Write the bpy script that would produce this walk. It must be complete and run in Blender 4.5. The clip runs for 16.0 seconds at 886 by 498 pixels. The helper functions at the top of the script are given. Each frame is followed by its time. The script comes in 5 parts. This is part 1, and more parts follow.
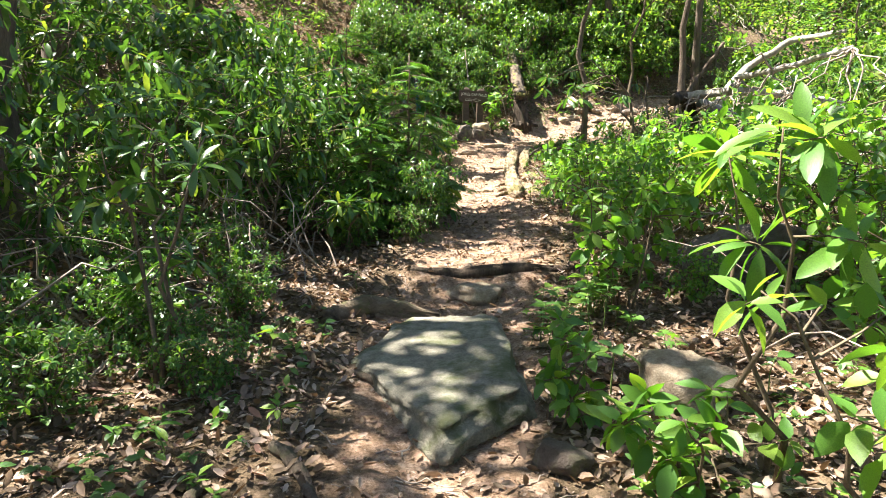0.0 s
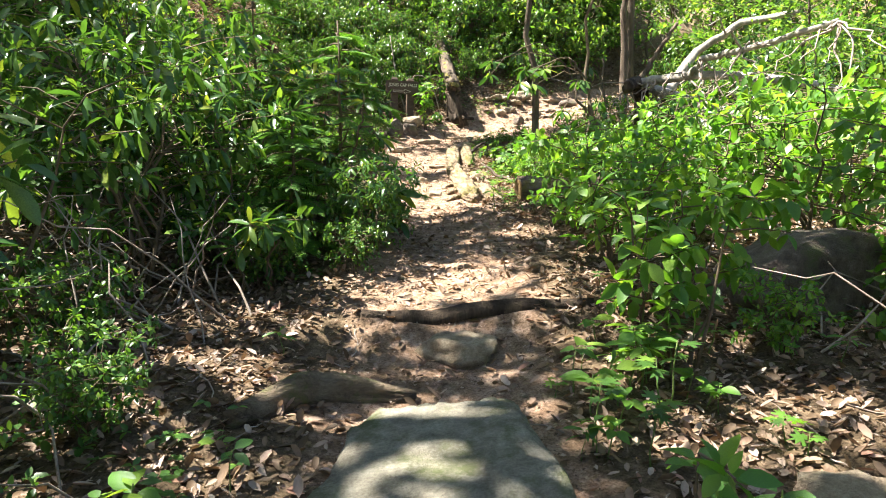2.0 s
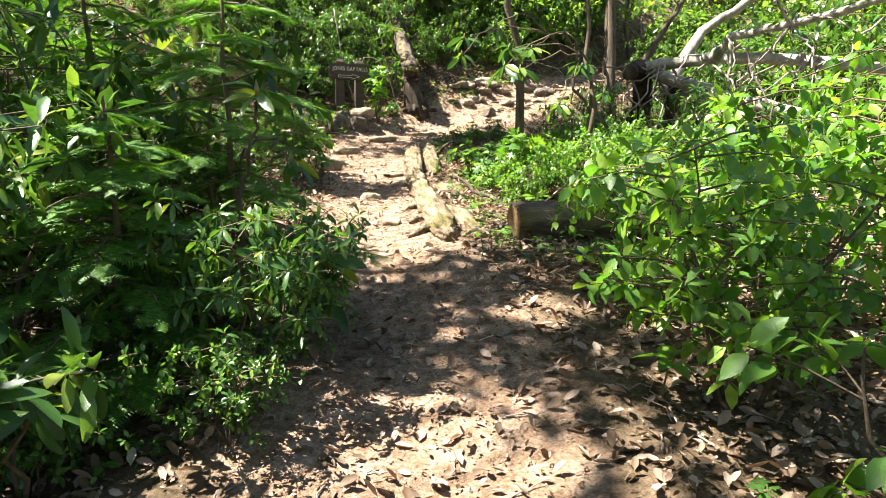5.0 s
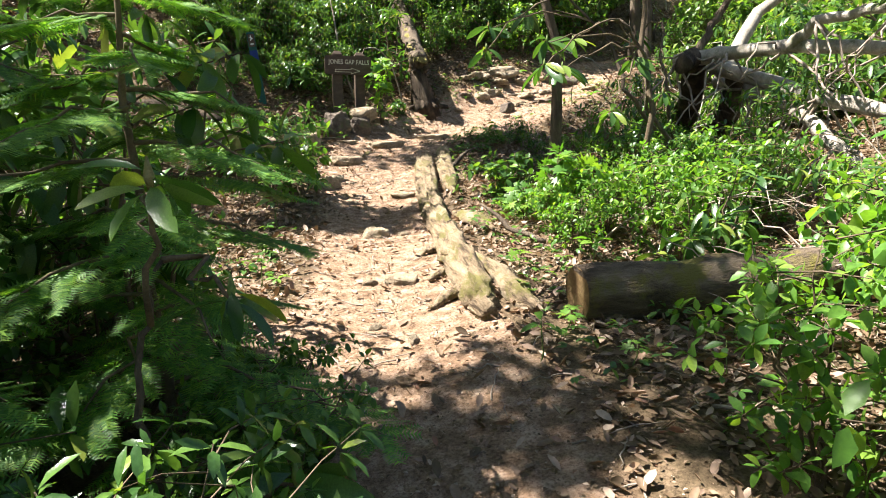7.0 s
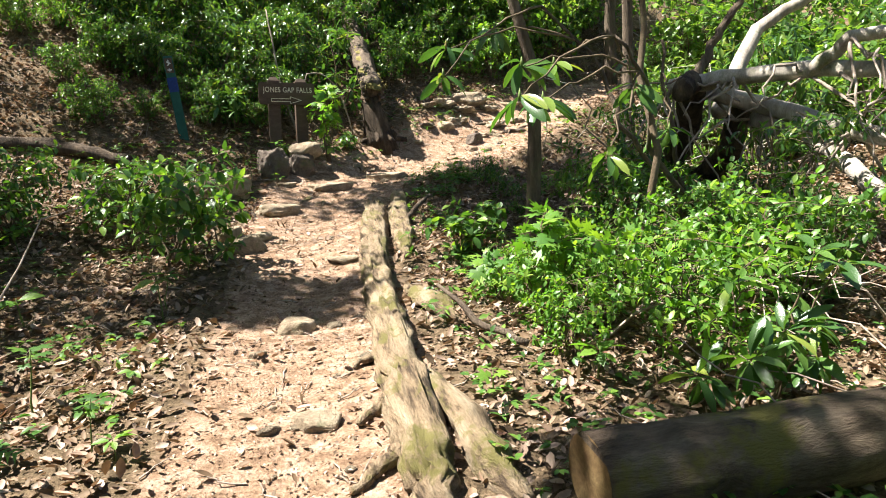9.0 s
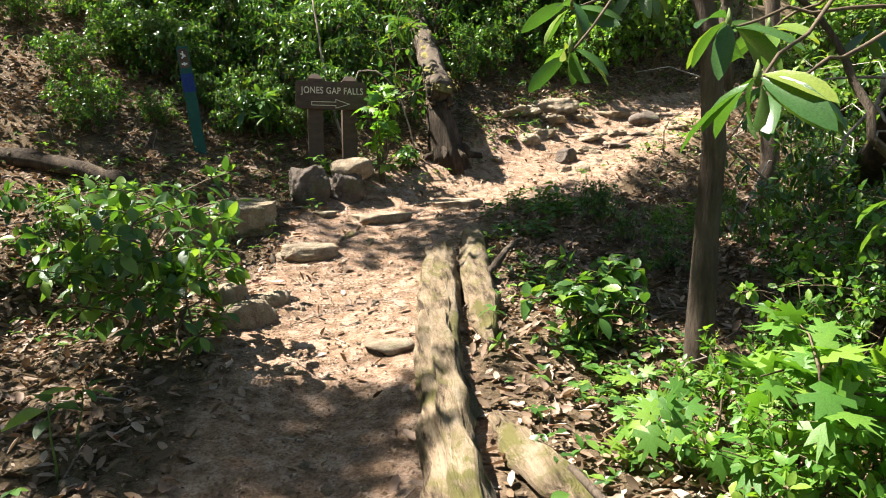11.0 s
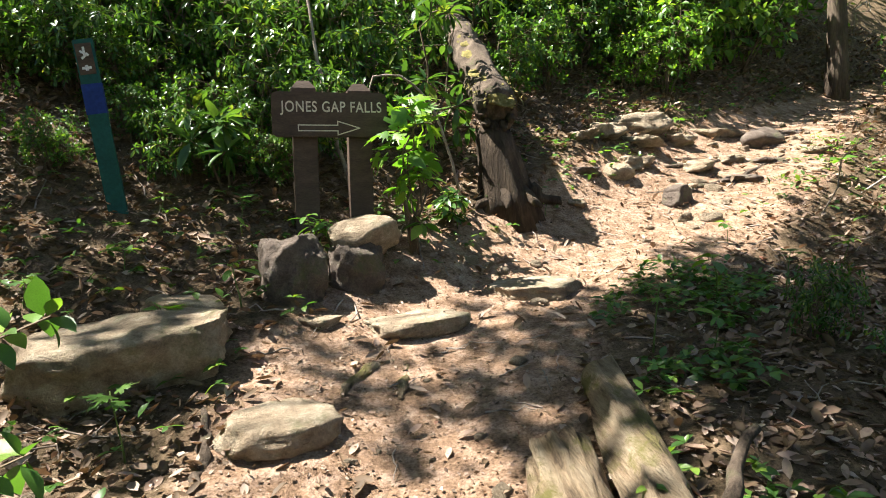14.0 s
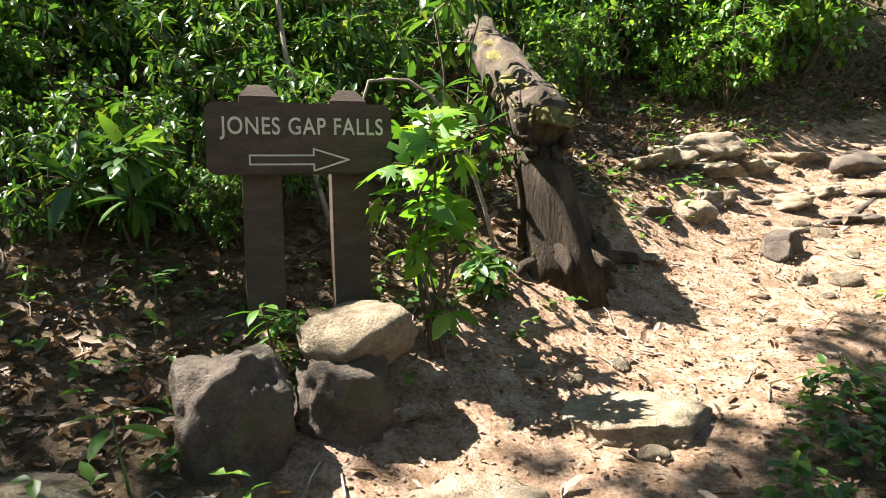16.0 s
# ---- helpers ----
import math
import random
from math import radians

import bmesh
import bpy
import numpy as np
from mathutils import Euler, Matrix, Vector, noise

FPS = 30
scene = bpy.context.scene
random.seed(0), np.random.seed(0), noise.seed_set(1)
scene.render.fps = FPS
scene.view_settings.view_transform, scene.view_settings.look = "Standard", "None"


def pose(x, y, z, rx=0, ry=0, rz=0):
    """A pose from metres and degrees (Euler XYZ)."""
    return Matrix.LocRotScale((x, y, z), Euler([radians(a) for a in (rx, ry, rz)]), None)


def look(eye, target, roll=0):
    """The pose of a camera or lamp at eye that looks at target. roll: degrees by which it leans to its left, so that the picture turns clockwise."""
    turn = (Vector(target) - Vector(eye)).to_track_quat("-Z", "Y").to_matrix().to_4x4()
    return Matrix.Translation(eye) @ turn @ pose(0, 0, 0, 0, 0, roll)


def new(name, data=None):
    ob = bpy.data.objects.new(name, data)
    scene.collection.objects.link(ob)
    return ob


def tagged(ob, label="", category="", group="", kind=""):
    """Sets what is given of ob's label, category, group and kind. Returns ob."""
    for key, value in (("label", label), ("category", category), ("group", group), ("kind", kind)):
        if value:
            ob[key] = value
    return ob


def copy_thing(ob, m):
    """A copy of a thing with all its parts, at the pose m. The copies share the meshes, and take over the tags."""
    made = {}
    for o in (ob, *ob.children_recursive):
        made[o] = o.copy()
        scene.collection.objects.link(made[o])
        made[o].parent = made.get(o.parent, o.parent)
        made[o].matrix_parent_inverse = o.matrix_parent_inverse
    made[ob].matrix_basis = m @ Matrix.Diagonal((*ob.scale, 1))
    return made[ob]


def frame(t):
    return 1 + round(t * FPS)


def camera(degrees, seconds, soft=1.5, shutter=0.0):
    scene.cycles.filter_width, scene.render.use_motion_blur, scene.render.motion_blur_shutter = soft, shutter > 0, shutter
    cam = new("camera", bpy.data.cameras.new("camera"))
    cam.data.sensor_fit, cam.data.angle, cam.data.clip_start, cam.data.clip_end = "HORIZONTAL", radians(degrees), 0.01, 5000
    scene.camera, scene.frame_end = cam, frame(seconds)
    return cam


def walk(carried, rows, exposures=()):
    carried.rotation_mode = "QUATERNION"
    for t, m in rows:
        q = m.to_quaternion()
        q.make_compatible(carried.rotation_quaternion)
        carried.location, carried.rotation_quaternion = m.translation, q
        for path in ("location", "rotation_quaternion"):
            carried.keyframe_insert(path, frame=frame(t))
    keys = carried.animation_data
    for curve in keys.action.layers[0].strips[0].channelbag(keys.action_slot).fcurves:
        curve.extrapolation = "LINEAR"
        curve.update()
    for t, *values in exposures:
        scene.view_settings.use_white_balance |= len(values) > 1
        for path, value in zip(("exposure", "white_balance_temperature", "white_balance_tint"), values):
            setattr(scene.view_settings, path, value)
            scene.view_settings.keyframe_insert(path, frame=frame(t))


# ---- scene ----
cam = camera(69.5, 16.0, soft=1.0)
PATH = [
    (0, (-0.054, -0.086, 1.271), (-0.044, 1.894, 0.991), 0.5),
    (0.5, (-0.209, 0.364, 1.276), (-0.121, 2.342, 0.995), 0.3),
    (1, (-0.297, 0.661, 1.305), (-0.075, 2.627, 1.013), -1.3),
    (1.5, (-0.265, 1.122, 1.285), (-0.03, 3.088, 1.007), -0.3),
    (2, (-0.295, 1.534, 1.257), (-0.036, 3.496, 0.973), -0.9),
    (2.5, (-0.33, 1.939, 1.247), (-0.011, 3.889, 0.934), 0.6),
    (3, (-0.295, 2.374, 1.301), (0.02, 4.325, 0.996), 1.4),
    (3.5, (-0.296, 2.816, 1.325), (0.061, 4.768, 1.079), 1.1),
    (3.7, (-0.272, 2.958, 1.325), (0.123, 4.905, 1.093), 1.3),
    (5.8, (0.073, 4.417, 1.621), (0.436, 6.348, 1.251), -1.8),
    (6, (0.076, 4.565, 1.647), (0.43, 6.499, 1.28), -1.7),
    (6.5, (0.106, 4.922, 1.711), (0.446, 6.861, 1.358), -2.0),
    (7, (0.118, 5.281, 1.803), (0.493, 7.208, 1.421), -1.9),
    (7.5, (0.234, 5.577, 1.905), (0.628, 7.498, 1.515), -2.0),
    (8, (0.363, 5.788, 1.988), (0.803, 7.704, 1.62), -3.2),
    (8.2, (0.403, 5.921, 1.982), (0.886, 7.829, 1.623), -3.0),
    (10.3, (0.826, 7.989, 2.006), (1.189, 9.937, 1.733), -1.2),
    (10.5, (0.846, 8.174, 2.027), (1.171, 10.129, 1.754), -1.6),
    (11, (0.819, 8.583, 2.042), (1.099, 10.544, 1.767), -1.8),
    (11.5, (0.787, 8.981, 2.079), (1.061, 10.943, 1.804), -2.2),
    (12, (0.821, 9.421, 2.108), (1.092, 11.385, 1.846), -1.9),
    (12.5, (0.784, 9.842, 2.127), (1.052, 11.81, 1.894), -1.4),
    (13, (0.764, 10.248, 2.189), (1.025, 12.218, 1.965), -2.6),
    (13.5, (0.824, 10.7, 2.264), (1.076, 12.672, 2.041), -2.7),
    (14, (0.833, 11.053, 2.283), (1.081, 13.026, 2.064), -2.9),
    (14.5, (0.819, 11.383, 2.354), (1.086, 13.353, 2.133), -3.6),
    (15, (0.847, 11.784, 2.379), (1.117, 13.753, 2.152), -3.9),
    (15.5, (0.89, 12.124, 2.456), (1.157, 14.093, 2.226), -3.3),
    (16, (0.843, 12.514, 2.446), (1.129, 14.487, 2.286), -3.2),
]
EXPOSURES = [(0.0, 2.65), (4.0, 2.6), (8.0, 2.15), (10.5, 2.1), (13.0, 2.1), (16.0, 2.35)]
walk(cam, [(t, look(eye, target, roll)) for t, eye, target, roll in PATH], EXPOSURES)

# ---- light ----
TO_SUN = Vector((-0.50, 0.20, 1.0)).normalized()
world = bpy.data.worlds.new("forest_sky")
scene.world = world
world.use_nodes = True
wn = world.node_tree.nodes
sky = wn.new("ShaderNodeTexSky")
sky.sky_type = "NISHITA"
sky.sun_disc = False
sky.sun_elevation = math.asin(TO_SUN.z)
sky.sun_rotation = math.atan2(TO_SUN.x, TO_SUN.y)
wn["Background"].inputs["Strength"].default_value = 0.038
world.node_tree.links.new(sky.outputs[0], wn["Background"].inputs["Color"])
sun_data = bpy.data.lights.new("sun", "SUN")
sun_data.energy, sun_data.angle, sun_data.color = 5.0, radians(0.5), (1.0, 0.95, 0.87)
sun = new("sun", sun_data)
sun.matrix_world = look(TO_SUN * 60, (0, 0, 0))


# ---- materials ----
def material(name):
    m = bpy.data.materials.new(name)
    m.use_nodes = True
    return m, m.node_tree.nodes, m.node_tree.links, m.node_tree.nodes["Principled BSDF"]


def ramp(nodes, stops):
    r = nodes.new("ShaderNodeValToRGB")
    e = r.color_ramp.elements
    while len(e) < len(stops):
        e.new(0.5)
    for k, (p, c) in enumerate(stops):
        e[k].position = p
        e[k].color = (*c, 1)
    return r


def noise_node(nodes, links, scale, detail=6.0, rough=0.6, coord="Object"):
    tc = nodes.new("ShaderNodeTexCoord")
    n = nodes.new("ShaderNodeTexNoise")
    n.inputs["Scale"].default_value = scale
    n.inputs["Detail"].default_value = detail
    n.inputs["Roughness"].default_value = rough
    links.new(tc.outputs[coord], n.inputs["Vector"])
    return n


def mixer(nodes, links, fac, a, b, blend="MIX"):
    m = nodes.new("ShaderNodeMix")
    m.data_type, m.blend_type = "RGBA", blend
    for key, v in ((0, fac), (6, a), (7, b)):
        if isinstance(v, (int, float)):
            m.inputs[key].default_value = v
        elif isinstance(v, tuple):
            m.inputs[key].default_value = (*v, 1)
        else:
            links.new(v, m.inputs[key])
    return m.outputs[2]


def bump_to(nodes, links, bsdf, height, strength, distance):
    b = nodes.new("ShaderNodeBump")
    b.inputs["Strength"].default_value = strength
    b.inputs["Distance"].default_value = distance
    links.new(height, b.inputs["Height"])
    links.new(b.outputs[0], bsdf.inputs["Normal"])


def leaf_material(name, stops, rough=0.45, through_light=0.4, glow=(1.25, 1.3, 0.45), spec=0.5):
    """Leaves that differ one from another and let some sun through."""
    m, n, l, b = material(name)
    info, geo, add, frac = n.new("ShaderNodeObjectInfo"), n.new("ShaderNodeNewGeometry"), n.new("ShaderNodeMath"), n.new("ShaderNodeMath")
    frac.operation = "FRACT"
    l.new(info.outputs["Random"], add.inputs[0])
    l.new(geo.outputs["Random Per Island"], add.inputs[1])
    l.new(add.outputs[0], frac.inputs[0])
    r = ramp(n, stops)
    l.new(frac.outputs[0], r.inputs[0])
    grain = noise_node(n, l, 38.0, 3.0)
    g = ramp(n, [(0.3, (0.75, 0.75, 0.75)), (0.7, (1.15, 1.15, 1.1))])
    l.new(grain.outputs[0], g.inputs[0])
    col = mixer(n, l, 1.0, r.outputs[0], g.outputs[0], "MULTIPLY")
    l.new(col, b.inputs["Base Color"])
    b.inputs["Roughness"].default_value = rough
    b.inputs["Specular IOR Level"].default_value = spec
    tr = n.new("ShaderNodeBsdfTranslucent")
    l.new(mixer(n, l, 1.0, col, glow, "MULTIPLY"), tr.inputs["Color"])
    mx = n.new("ShaderNodeMixShader")
    mx.inputs[0].default_value = through_light
    l.new(b.outputs[0], mx.inputs[1])
    l.new(tr.outputs[0], mx.inputs[2])
    l.new(mx.outputs[0], n["Material Output"].inputs["Surface"])
    bump_to(n, l, b, grain.outputs[0], 0.25, 0.004)
    return m


RHODO = leaf_material("rhododendron_leaf", [(0.0, (0.04, 0.10, 0.028)), (0.55, (0.07, 0.15, 0.035)), (0.88, (0.12, 0.22, 0.045)), (1.0, (0.26, 0.30, 0.06))], 0.27, 0.38)
LAUREL = leaf_material("laurel_leaf", [(0.0, (0.045, 0.11, 0.025)), (0.6, (0.08, 0.18, 0.035)), (1.0, (0.20, 0.32, 0.05))], 0.36, 0.42)
BRIGHT = leaf_material("young_leaf", [(0.0, (0.075, 0.19, 0.03)), (0.6, (0.13, 0.27, 0.04)), (1.0, (0.25, 0.38, 0.055))], 0.42, 0.5)
HEMLOCK = leaf_material("hemlock_needles", [(0.0, (0.06, 0.17, 0.03)), (0.6, (0.11, 0.26, 0.04)), (1.0, (0.24, 0.40, 0.06))], 0.5, 0.45)
CANOPY = leaf_material("canopy_leaf", [(0.0, (0.05, 0.12, 0.03)), (1.0, (0.12, 0.24, 0.05))], 0.5, 0.4)
FARLEAF = leaf_material("distant_leaf", [(0.0, (0.06, 0.14, 0.03)), (0.6, (0.12, 0.23, 0.045)), (1.0, (0.27, 0.37, 0.09))], 0.34, 0.5)
LITTER = leaf_material("dead_leaf", [(0.0, (0.09, 0.06, 0.035)), (0.35, (0.17, 0.11, 0.065)), (0.7, (0.28, 0.19, 0.14)), (0.92, (0.45, 0.35, 0.28)), (1.0, (0.27, 0.13, 0.085))], 0.65, 0.12, (1.1, 0.9, 0.6), 0.3)


def soil_material():
    m, n, l, b = material("forest_soil")
    big, mid, fine = noise_node(n, l, 1.6, 6), noise_node(n, l, 11.0, 8, 0.7), noise_node(n, l, 70.0, 6, 0.75)
    dirt = ramp(n, [(0.30, (0.13, 0.08, 0.05)), (0.46, (0.28, 0.18, 0.115)), (0.56, (0.38, 0.26, 0.185)), (0.72, (0.52, 0.40, 0.30))])
    duff = ramp(n, [(0.3, (0.05, 0.035, 0.02)), (0.5, (0.14, 0.10, 0.06)), (0.62, (0.20, 0.14, 0.09)), (0.75, (0.28, 0.21, 0.14))])
    l.new(mid.outputs[0], dirt.inputs[0])
    l.new(mid.outputs[0], duff.inputs[0])
    worn = n.new("ShaderNodeAttribute")
    worn.attribute_name = "worn"
    edge = n.new("ShaderNodeMath")
    edge.operation = "MULTIPLY_ADD"
    l.new(big.outputs[0], edge.inputs[0])
    edge.inputs[1].default_value = 0.9
    edge.inputs[2].default_value = -0.45
    total = n.new("ShaderNodeMath")
    l.new(worn.outputs["Fac"], total.inputs[0])
    l.new(edge.outputs[0], total.inputs[1])
    mask = ramp(n, [(0.35, (0, 0, 0)), (0.65, (1, 1, 1))])
    l.new(total.outputs[0], mask.inputs[0])
    col = mixer(n, l, mask.outputs[0], duff.outputs[0], dirt.outputs[0])
    sp = ramp(n, [(0.36, (0.35, 0.31, 0.27)), (0.5, (0.95, 0.95, 0.95)), (0.64, (1.35, 1.35, 1.35))])
    l.new(fine.outputs[0], sp.inputs[0])
    l.new(mixer(n, l, 0.8, col, sp.outputs[0], "MULTIPLY"), b.inputs["Base Color"])
    b.inputs["Roughness"].default_value = 0.95
    b.inputs["Specular IOR Level"].default_value = 0.15
    h = n.new("ShaderNodeMath")
    l.new(mid.outputs[0], h.inputs[0])
    l.new(fine.outputs[0], h.inputs[1])
    bump_to(n, l, b, h.outputs[0], 0.8, 0.025)
    return m


def grained(name, stops, scale, rough, bump, stretch=None, spots=None, distance=0.01):
    """Stone, bark, wood or paint: colour by two sizes of noise, with relief. stretch draws the grain out."""
    m, n, l, b = material(name)
    base = noise_node(n, l, scale, 8, 0.65)
    fine = noise_node(n, l, scale * 9, 5, 0.7)
    if stretch:
        for q in (base, fine):
            mp = n.new("ShaderNodeMapping")
            mp.inputs["Scale"].default_value = stretch
            l.new(q.inputs["Vector"].links[0].from_socket, mp.inputs["Vector"])
            l.new(mp.outputs[0], q.inputs["Vector"])
    r = ramp(n, stops)
    l.new(base.outputs[0], r.inputs[0])
    sp = ramp(n, [(0.3, (0.7, 0.7, 0.7)), (0.7, (1.2, 1.2, 1.2))])
    l.new(fine.outputs[0], sp.inputs[0])
    col = mixer(n, l, 1.0, r.outputs[0], sp.outputs[0], "MULTIPLY")
    if spots:
        colour, sc, lo, hi = spots
        patch = noise_node(n, l, sc, 6, 0.7)
        pm = ramp(n, [(lo, (0, 0, 0)), (hi, (1, 1, 1))])
        l.new(patch.outputs[0], pm.inputs[0])
        col = mixer(n, l, pm.outputs[0], col, colour)
    l.new(col, b.inputs["Base Color"])
    b.inputs["Roughness"].default_value = rough
    b.inputs["Specular IOR Level"].default_value = 0.25
    h = n.new("ShaderNodeMath")
    l.new(base.outputs[0], h.inputs[0])
    l.new(fine.outputs[0], h.inputs[1])
    bump_to(n, l, b, h.outputs[0], bump, distance)
    return m


SOIL = soil_material()
STONE = grained("grey_stone", [(0.3, (0.20, 0.145, 0.095)), (0.5, (0.41, 0.32, 0.22)), (0.72, (0.60, 0.51, 0.38))], 11.0, 0.9, 1.0, None, ((0.18, 0.17, 0.08), 5.0, 0.57, 0.7), 0.03)
DARK_STONE = grained("dark_stone", [(0.3, (0.10, 0.075, 0.06)), (0.55, (0.19, 0.15, 0.12)), (0.75, (0.30, 0.25, 0.21))], 11.0, 0.9, 1.0, None, ((0.13, 0.14, 0.06), 5.0, 0.53, 0.68), 0.03)
SLAB = grained("mossy_grey_slab", [(0.3, (0.15, 0.135, 0.10)), (0.5, (0.29, 0.265, 0.205)), (0.72, (0.44, 0.41, 0.33))], 9.0, 0.9, 1.0, None, ((0.12, 0.13, 0.06), 4.0, 0.50, 0.66), 0.03)
BARK = grained("bark", [(0.3, (0.045, 0.032, 0.024)), (0.5, (0.12, 0.09, 0.065)), (0.72, (0.22, 0.17, 0.125))], 9.0, 0.95, 1.0, (1, 1, 0.18), ((0.10, 0.11, 0.05), 3.0, 0.55, 0.7), 0.02)
PALE_BARK = grained("pale_bark", [(0.3, (0.20, 0.17, 0.14)), (0.5, (0.36, 0.32, 0.27)), (0.72, (0.5, 0.46, 0.40))], 8.0, 0.9, 0.7, (1, 1, 0.3), ((0.12, 0.13, 0.06), 3.0, 0.58, 0.7))
LOG_BARK = grained("furrowed_log_bark", [(0.32, (0.05, 0.036, 0.026)), (0.5, (0.17, 0.125, 0.09)), (0.7, (0.33, 0.26, 0.19))], 10.0, 0.95, 1.0, (0.22, 1, 1), ((0.20, 0.17, 0.05), 2.5, 0.55, 0.65), 0.03)
WEATHERED = grained("weathered_wood", [(0.38, (0.08, 0.055, 0.035)), (0.47, (0.29, 0.21, 0.13)), (0.72, (0.49, 0.40, 0.28))], 14.0, 0.9, 1.0, (1, 0.14, 1), ((0.17, 0.15, 0.05), 5.0, 0.51, 0.62), 0.03)
ROOT_BARK = grained("mossy_root_bark", [(0.32, (0.06, 0.045, 0.03)), (0.5, (0.16, 0.12, 0.08)), (0.7, (0.28, 0.22, 0.15))], 10.0, 0.95, 1.0, (0.3, 1, 1), ((0.13, 0.14, 0.05), 4.0, 0.5, 0.62), 0.03)
CUT_WOOD = grained("cut_wood", [(0.3, (0.13, 0.075, 0.035)), (0.5, (0.24, 0.15, 0.07)), (0.72, (0.36, 0.25, 0.12))], 8.0, 0.85, 0.5, (1, 1, 1))
ROT = grained("rotten_wood", [(0.3, (0.022, 0.016, 0.011)), (0.5, (0.07, 0.05, 0.034)), (0.72, (0.17, 0.125, 0.085))], 9.0, 0.95, 1.0, (1, 1, 0.15), None, 0.03)
MOSS = grained("dry_moss", [(0.3, (0.09, 0.075, 0.025)), (0.5, (0.21, 0.18, 0.06)), (0.72, (0.36, 0.32, 0.14))], 14.0, 1.0, 1.0)
TWIG = grained("grey_twig", [(0.3, (0.16, 0.12, 0.09)), (0.55, (0.33, 0.27, 0.22)), (0.75, (0.5, 0.44, 0.38))], 12.0, 0.9, 0.5)
STEM = grained("brown_stem", [(0.3, (0.07, 0.05, 0.03)), (0.6, (0.15, 0.11, 0.07)), (0.8, (0.20, 0.17, 0.09))], 14.0, 0.8, 0.4)
GREEN_STEM = grained("green_stem", [(0.3, (0.08, 0.12, 0.03)), (0.7, (0.17, 0.23, 0.06))], 14.0, 0.6, 0.3)
SIGN_BROWN = grained("brown_stained_wood", [(0.3, (0.060, 0.040, 0.028)), (0.5, (0.085, 0.058, 0.042)), (0.75, (0.12, 0.085, 0.062))], 5.0, 0.7, 0.35, (1, 1, 4), None, 0.004)
CREAM = grained("cream_paint", [(0.3, (0.60, 0.54, 0.42)), (0.7, (0.78, 0.73, 0.60))], 20.0, 0.6, 0.2)
GREEN_PAINT = grained("green_plastic", [(0.3, (0.006, 0.06, 0.05)), (0.7, (0.012, 0.09, 0.075))], 5.0, 0.5, 0.1)
BLUE_PAINT = grained("blue_paint", [(0.3, (0.008, 0.025, 0.15)), (0.7, (0.012, 0.04, 0.21))], 5.0, 0.5, 0.1)
WHITE_PAINT = grained("white_sticker", [(0.3, (0.65, 0.65, 0.62)), (0.7, (0.8, 0.8, 0.78))], 9.0, 0.5, 0.1)


# ---- shape of the ground ----
TRAIL_Y = np.array([-30, 0, 2, 4, 4.9, 5.25, 7, 8.4, 9.6, 11, 12, 13, 14, 14.6, 15.4, 16.2, 17.2, 18.4, 20, 24])
TRAIL_Z = np.array([-3.2, -0.1, 0.02, 0.14, 0.23, 0.37, 0.56, 0.74, 0.88, 1.02, 1.17, 1.34, 1.54, 1.66, 1.86, 2.12, 2.5, 2.9, 3.4, 4.9])
TRAIL_X = np.array([0, -0.3, -0.1, 0.05, 0.15, 0.2, 0.3, 0.4, 0.62, 0.7, 0.74, 0.85, 1.15, 1.7, 2.75, 3.7, 4.8, 6.4, 9, 14])
def smooth(a, b, x):
    t = np.clip((x - a) / (b - a), 0, 1)
    return t * t * (3 - 2 * t)
def lattice(ix, iy):
    h = np.sin(ix * 127.1 + iy * 311.7) * 43758.5453
    return h - np.floor(h)
def bumps(x, y):
    ix, iy = np.floor(x), np.floor(y)
    fx, fy = x - ix, y - iy
    fx, fy = fx * fx * (3 - 2 * fx), fy * fy * (3 - 2 * fy)
    a, b = lattice(ix, iy), lattice(ix + 1, iy)
    c, d = lattice(ix, iy + 1), lattice(ix + 1, iy + 1)
    return (a + (b - a) * fx) * (1 - fy) + (c + (d - c) * fx) * fy - 0.5
def off_trail(x, y):
    return np.abs(x - np.interp(y, TRAIL_Y, TRAIL_X))
def path_half(y):
    return np.interp(y, [0, 4, 6, 7.5, 9, 12, 13.5, 15, 16.2, 17, 19, 21], [0.4, 0.6, 0.75, 0.95, 0.55, 0.62, 0.75, 1.2, 1.35, 1.1, 0.7, 0.1])
def gz(x, y):
    x, y = np.asarray(x, float), np.asarray(y, float)
    z = np.interp(y, TRAIL_Y, TRAIL_Z)
    cx = np.interp(y, TRAIL_Y, TRAIL_X)
    d = np.abs(x - cx)
    left = np.maximum(cx - x, 0)
    right = np.maximum(x - cx, 0)
    z = z + smooth(13.5, 15.5, y) * (0.19 * smooth(0.5, 1.5, left) + 0.12 * np.maximum(left - 1.2, 0))
    z = z + 0.10 * np.maximum(left - 1.6, 0) + 0.012 * np.maximum(left - 2.5, 0) ** 1.5
    z = z - smooth(13.6, 15.5, y) * 0.22 * np.clip(right - 1.2, 0, 3)
    z = z + 0.16 * np.maximum(right - 6.0, 0)
    z = z + 0.22 * np.maximum(y - 21, 0)
    z = z - 0.05 * np.exp(-(d / 0.45) ** 2)
    rough = smooth(0.5, 1.4, d)
    z = z + (0.10 + 0.25 * rough) * bumps(x * 0.9 + 7, y * 0.9) * 0.5 + (0.03 + 0.05 * rough) * bumps(x * 3.1, y * 3.1 + 4)
    return z


# ---- mesh helpers ----
rng = np.random.default_rng(7)


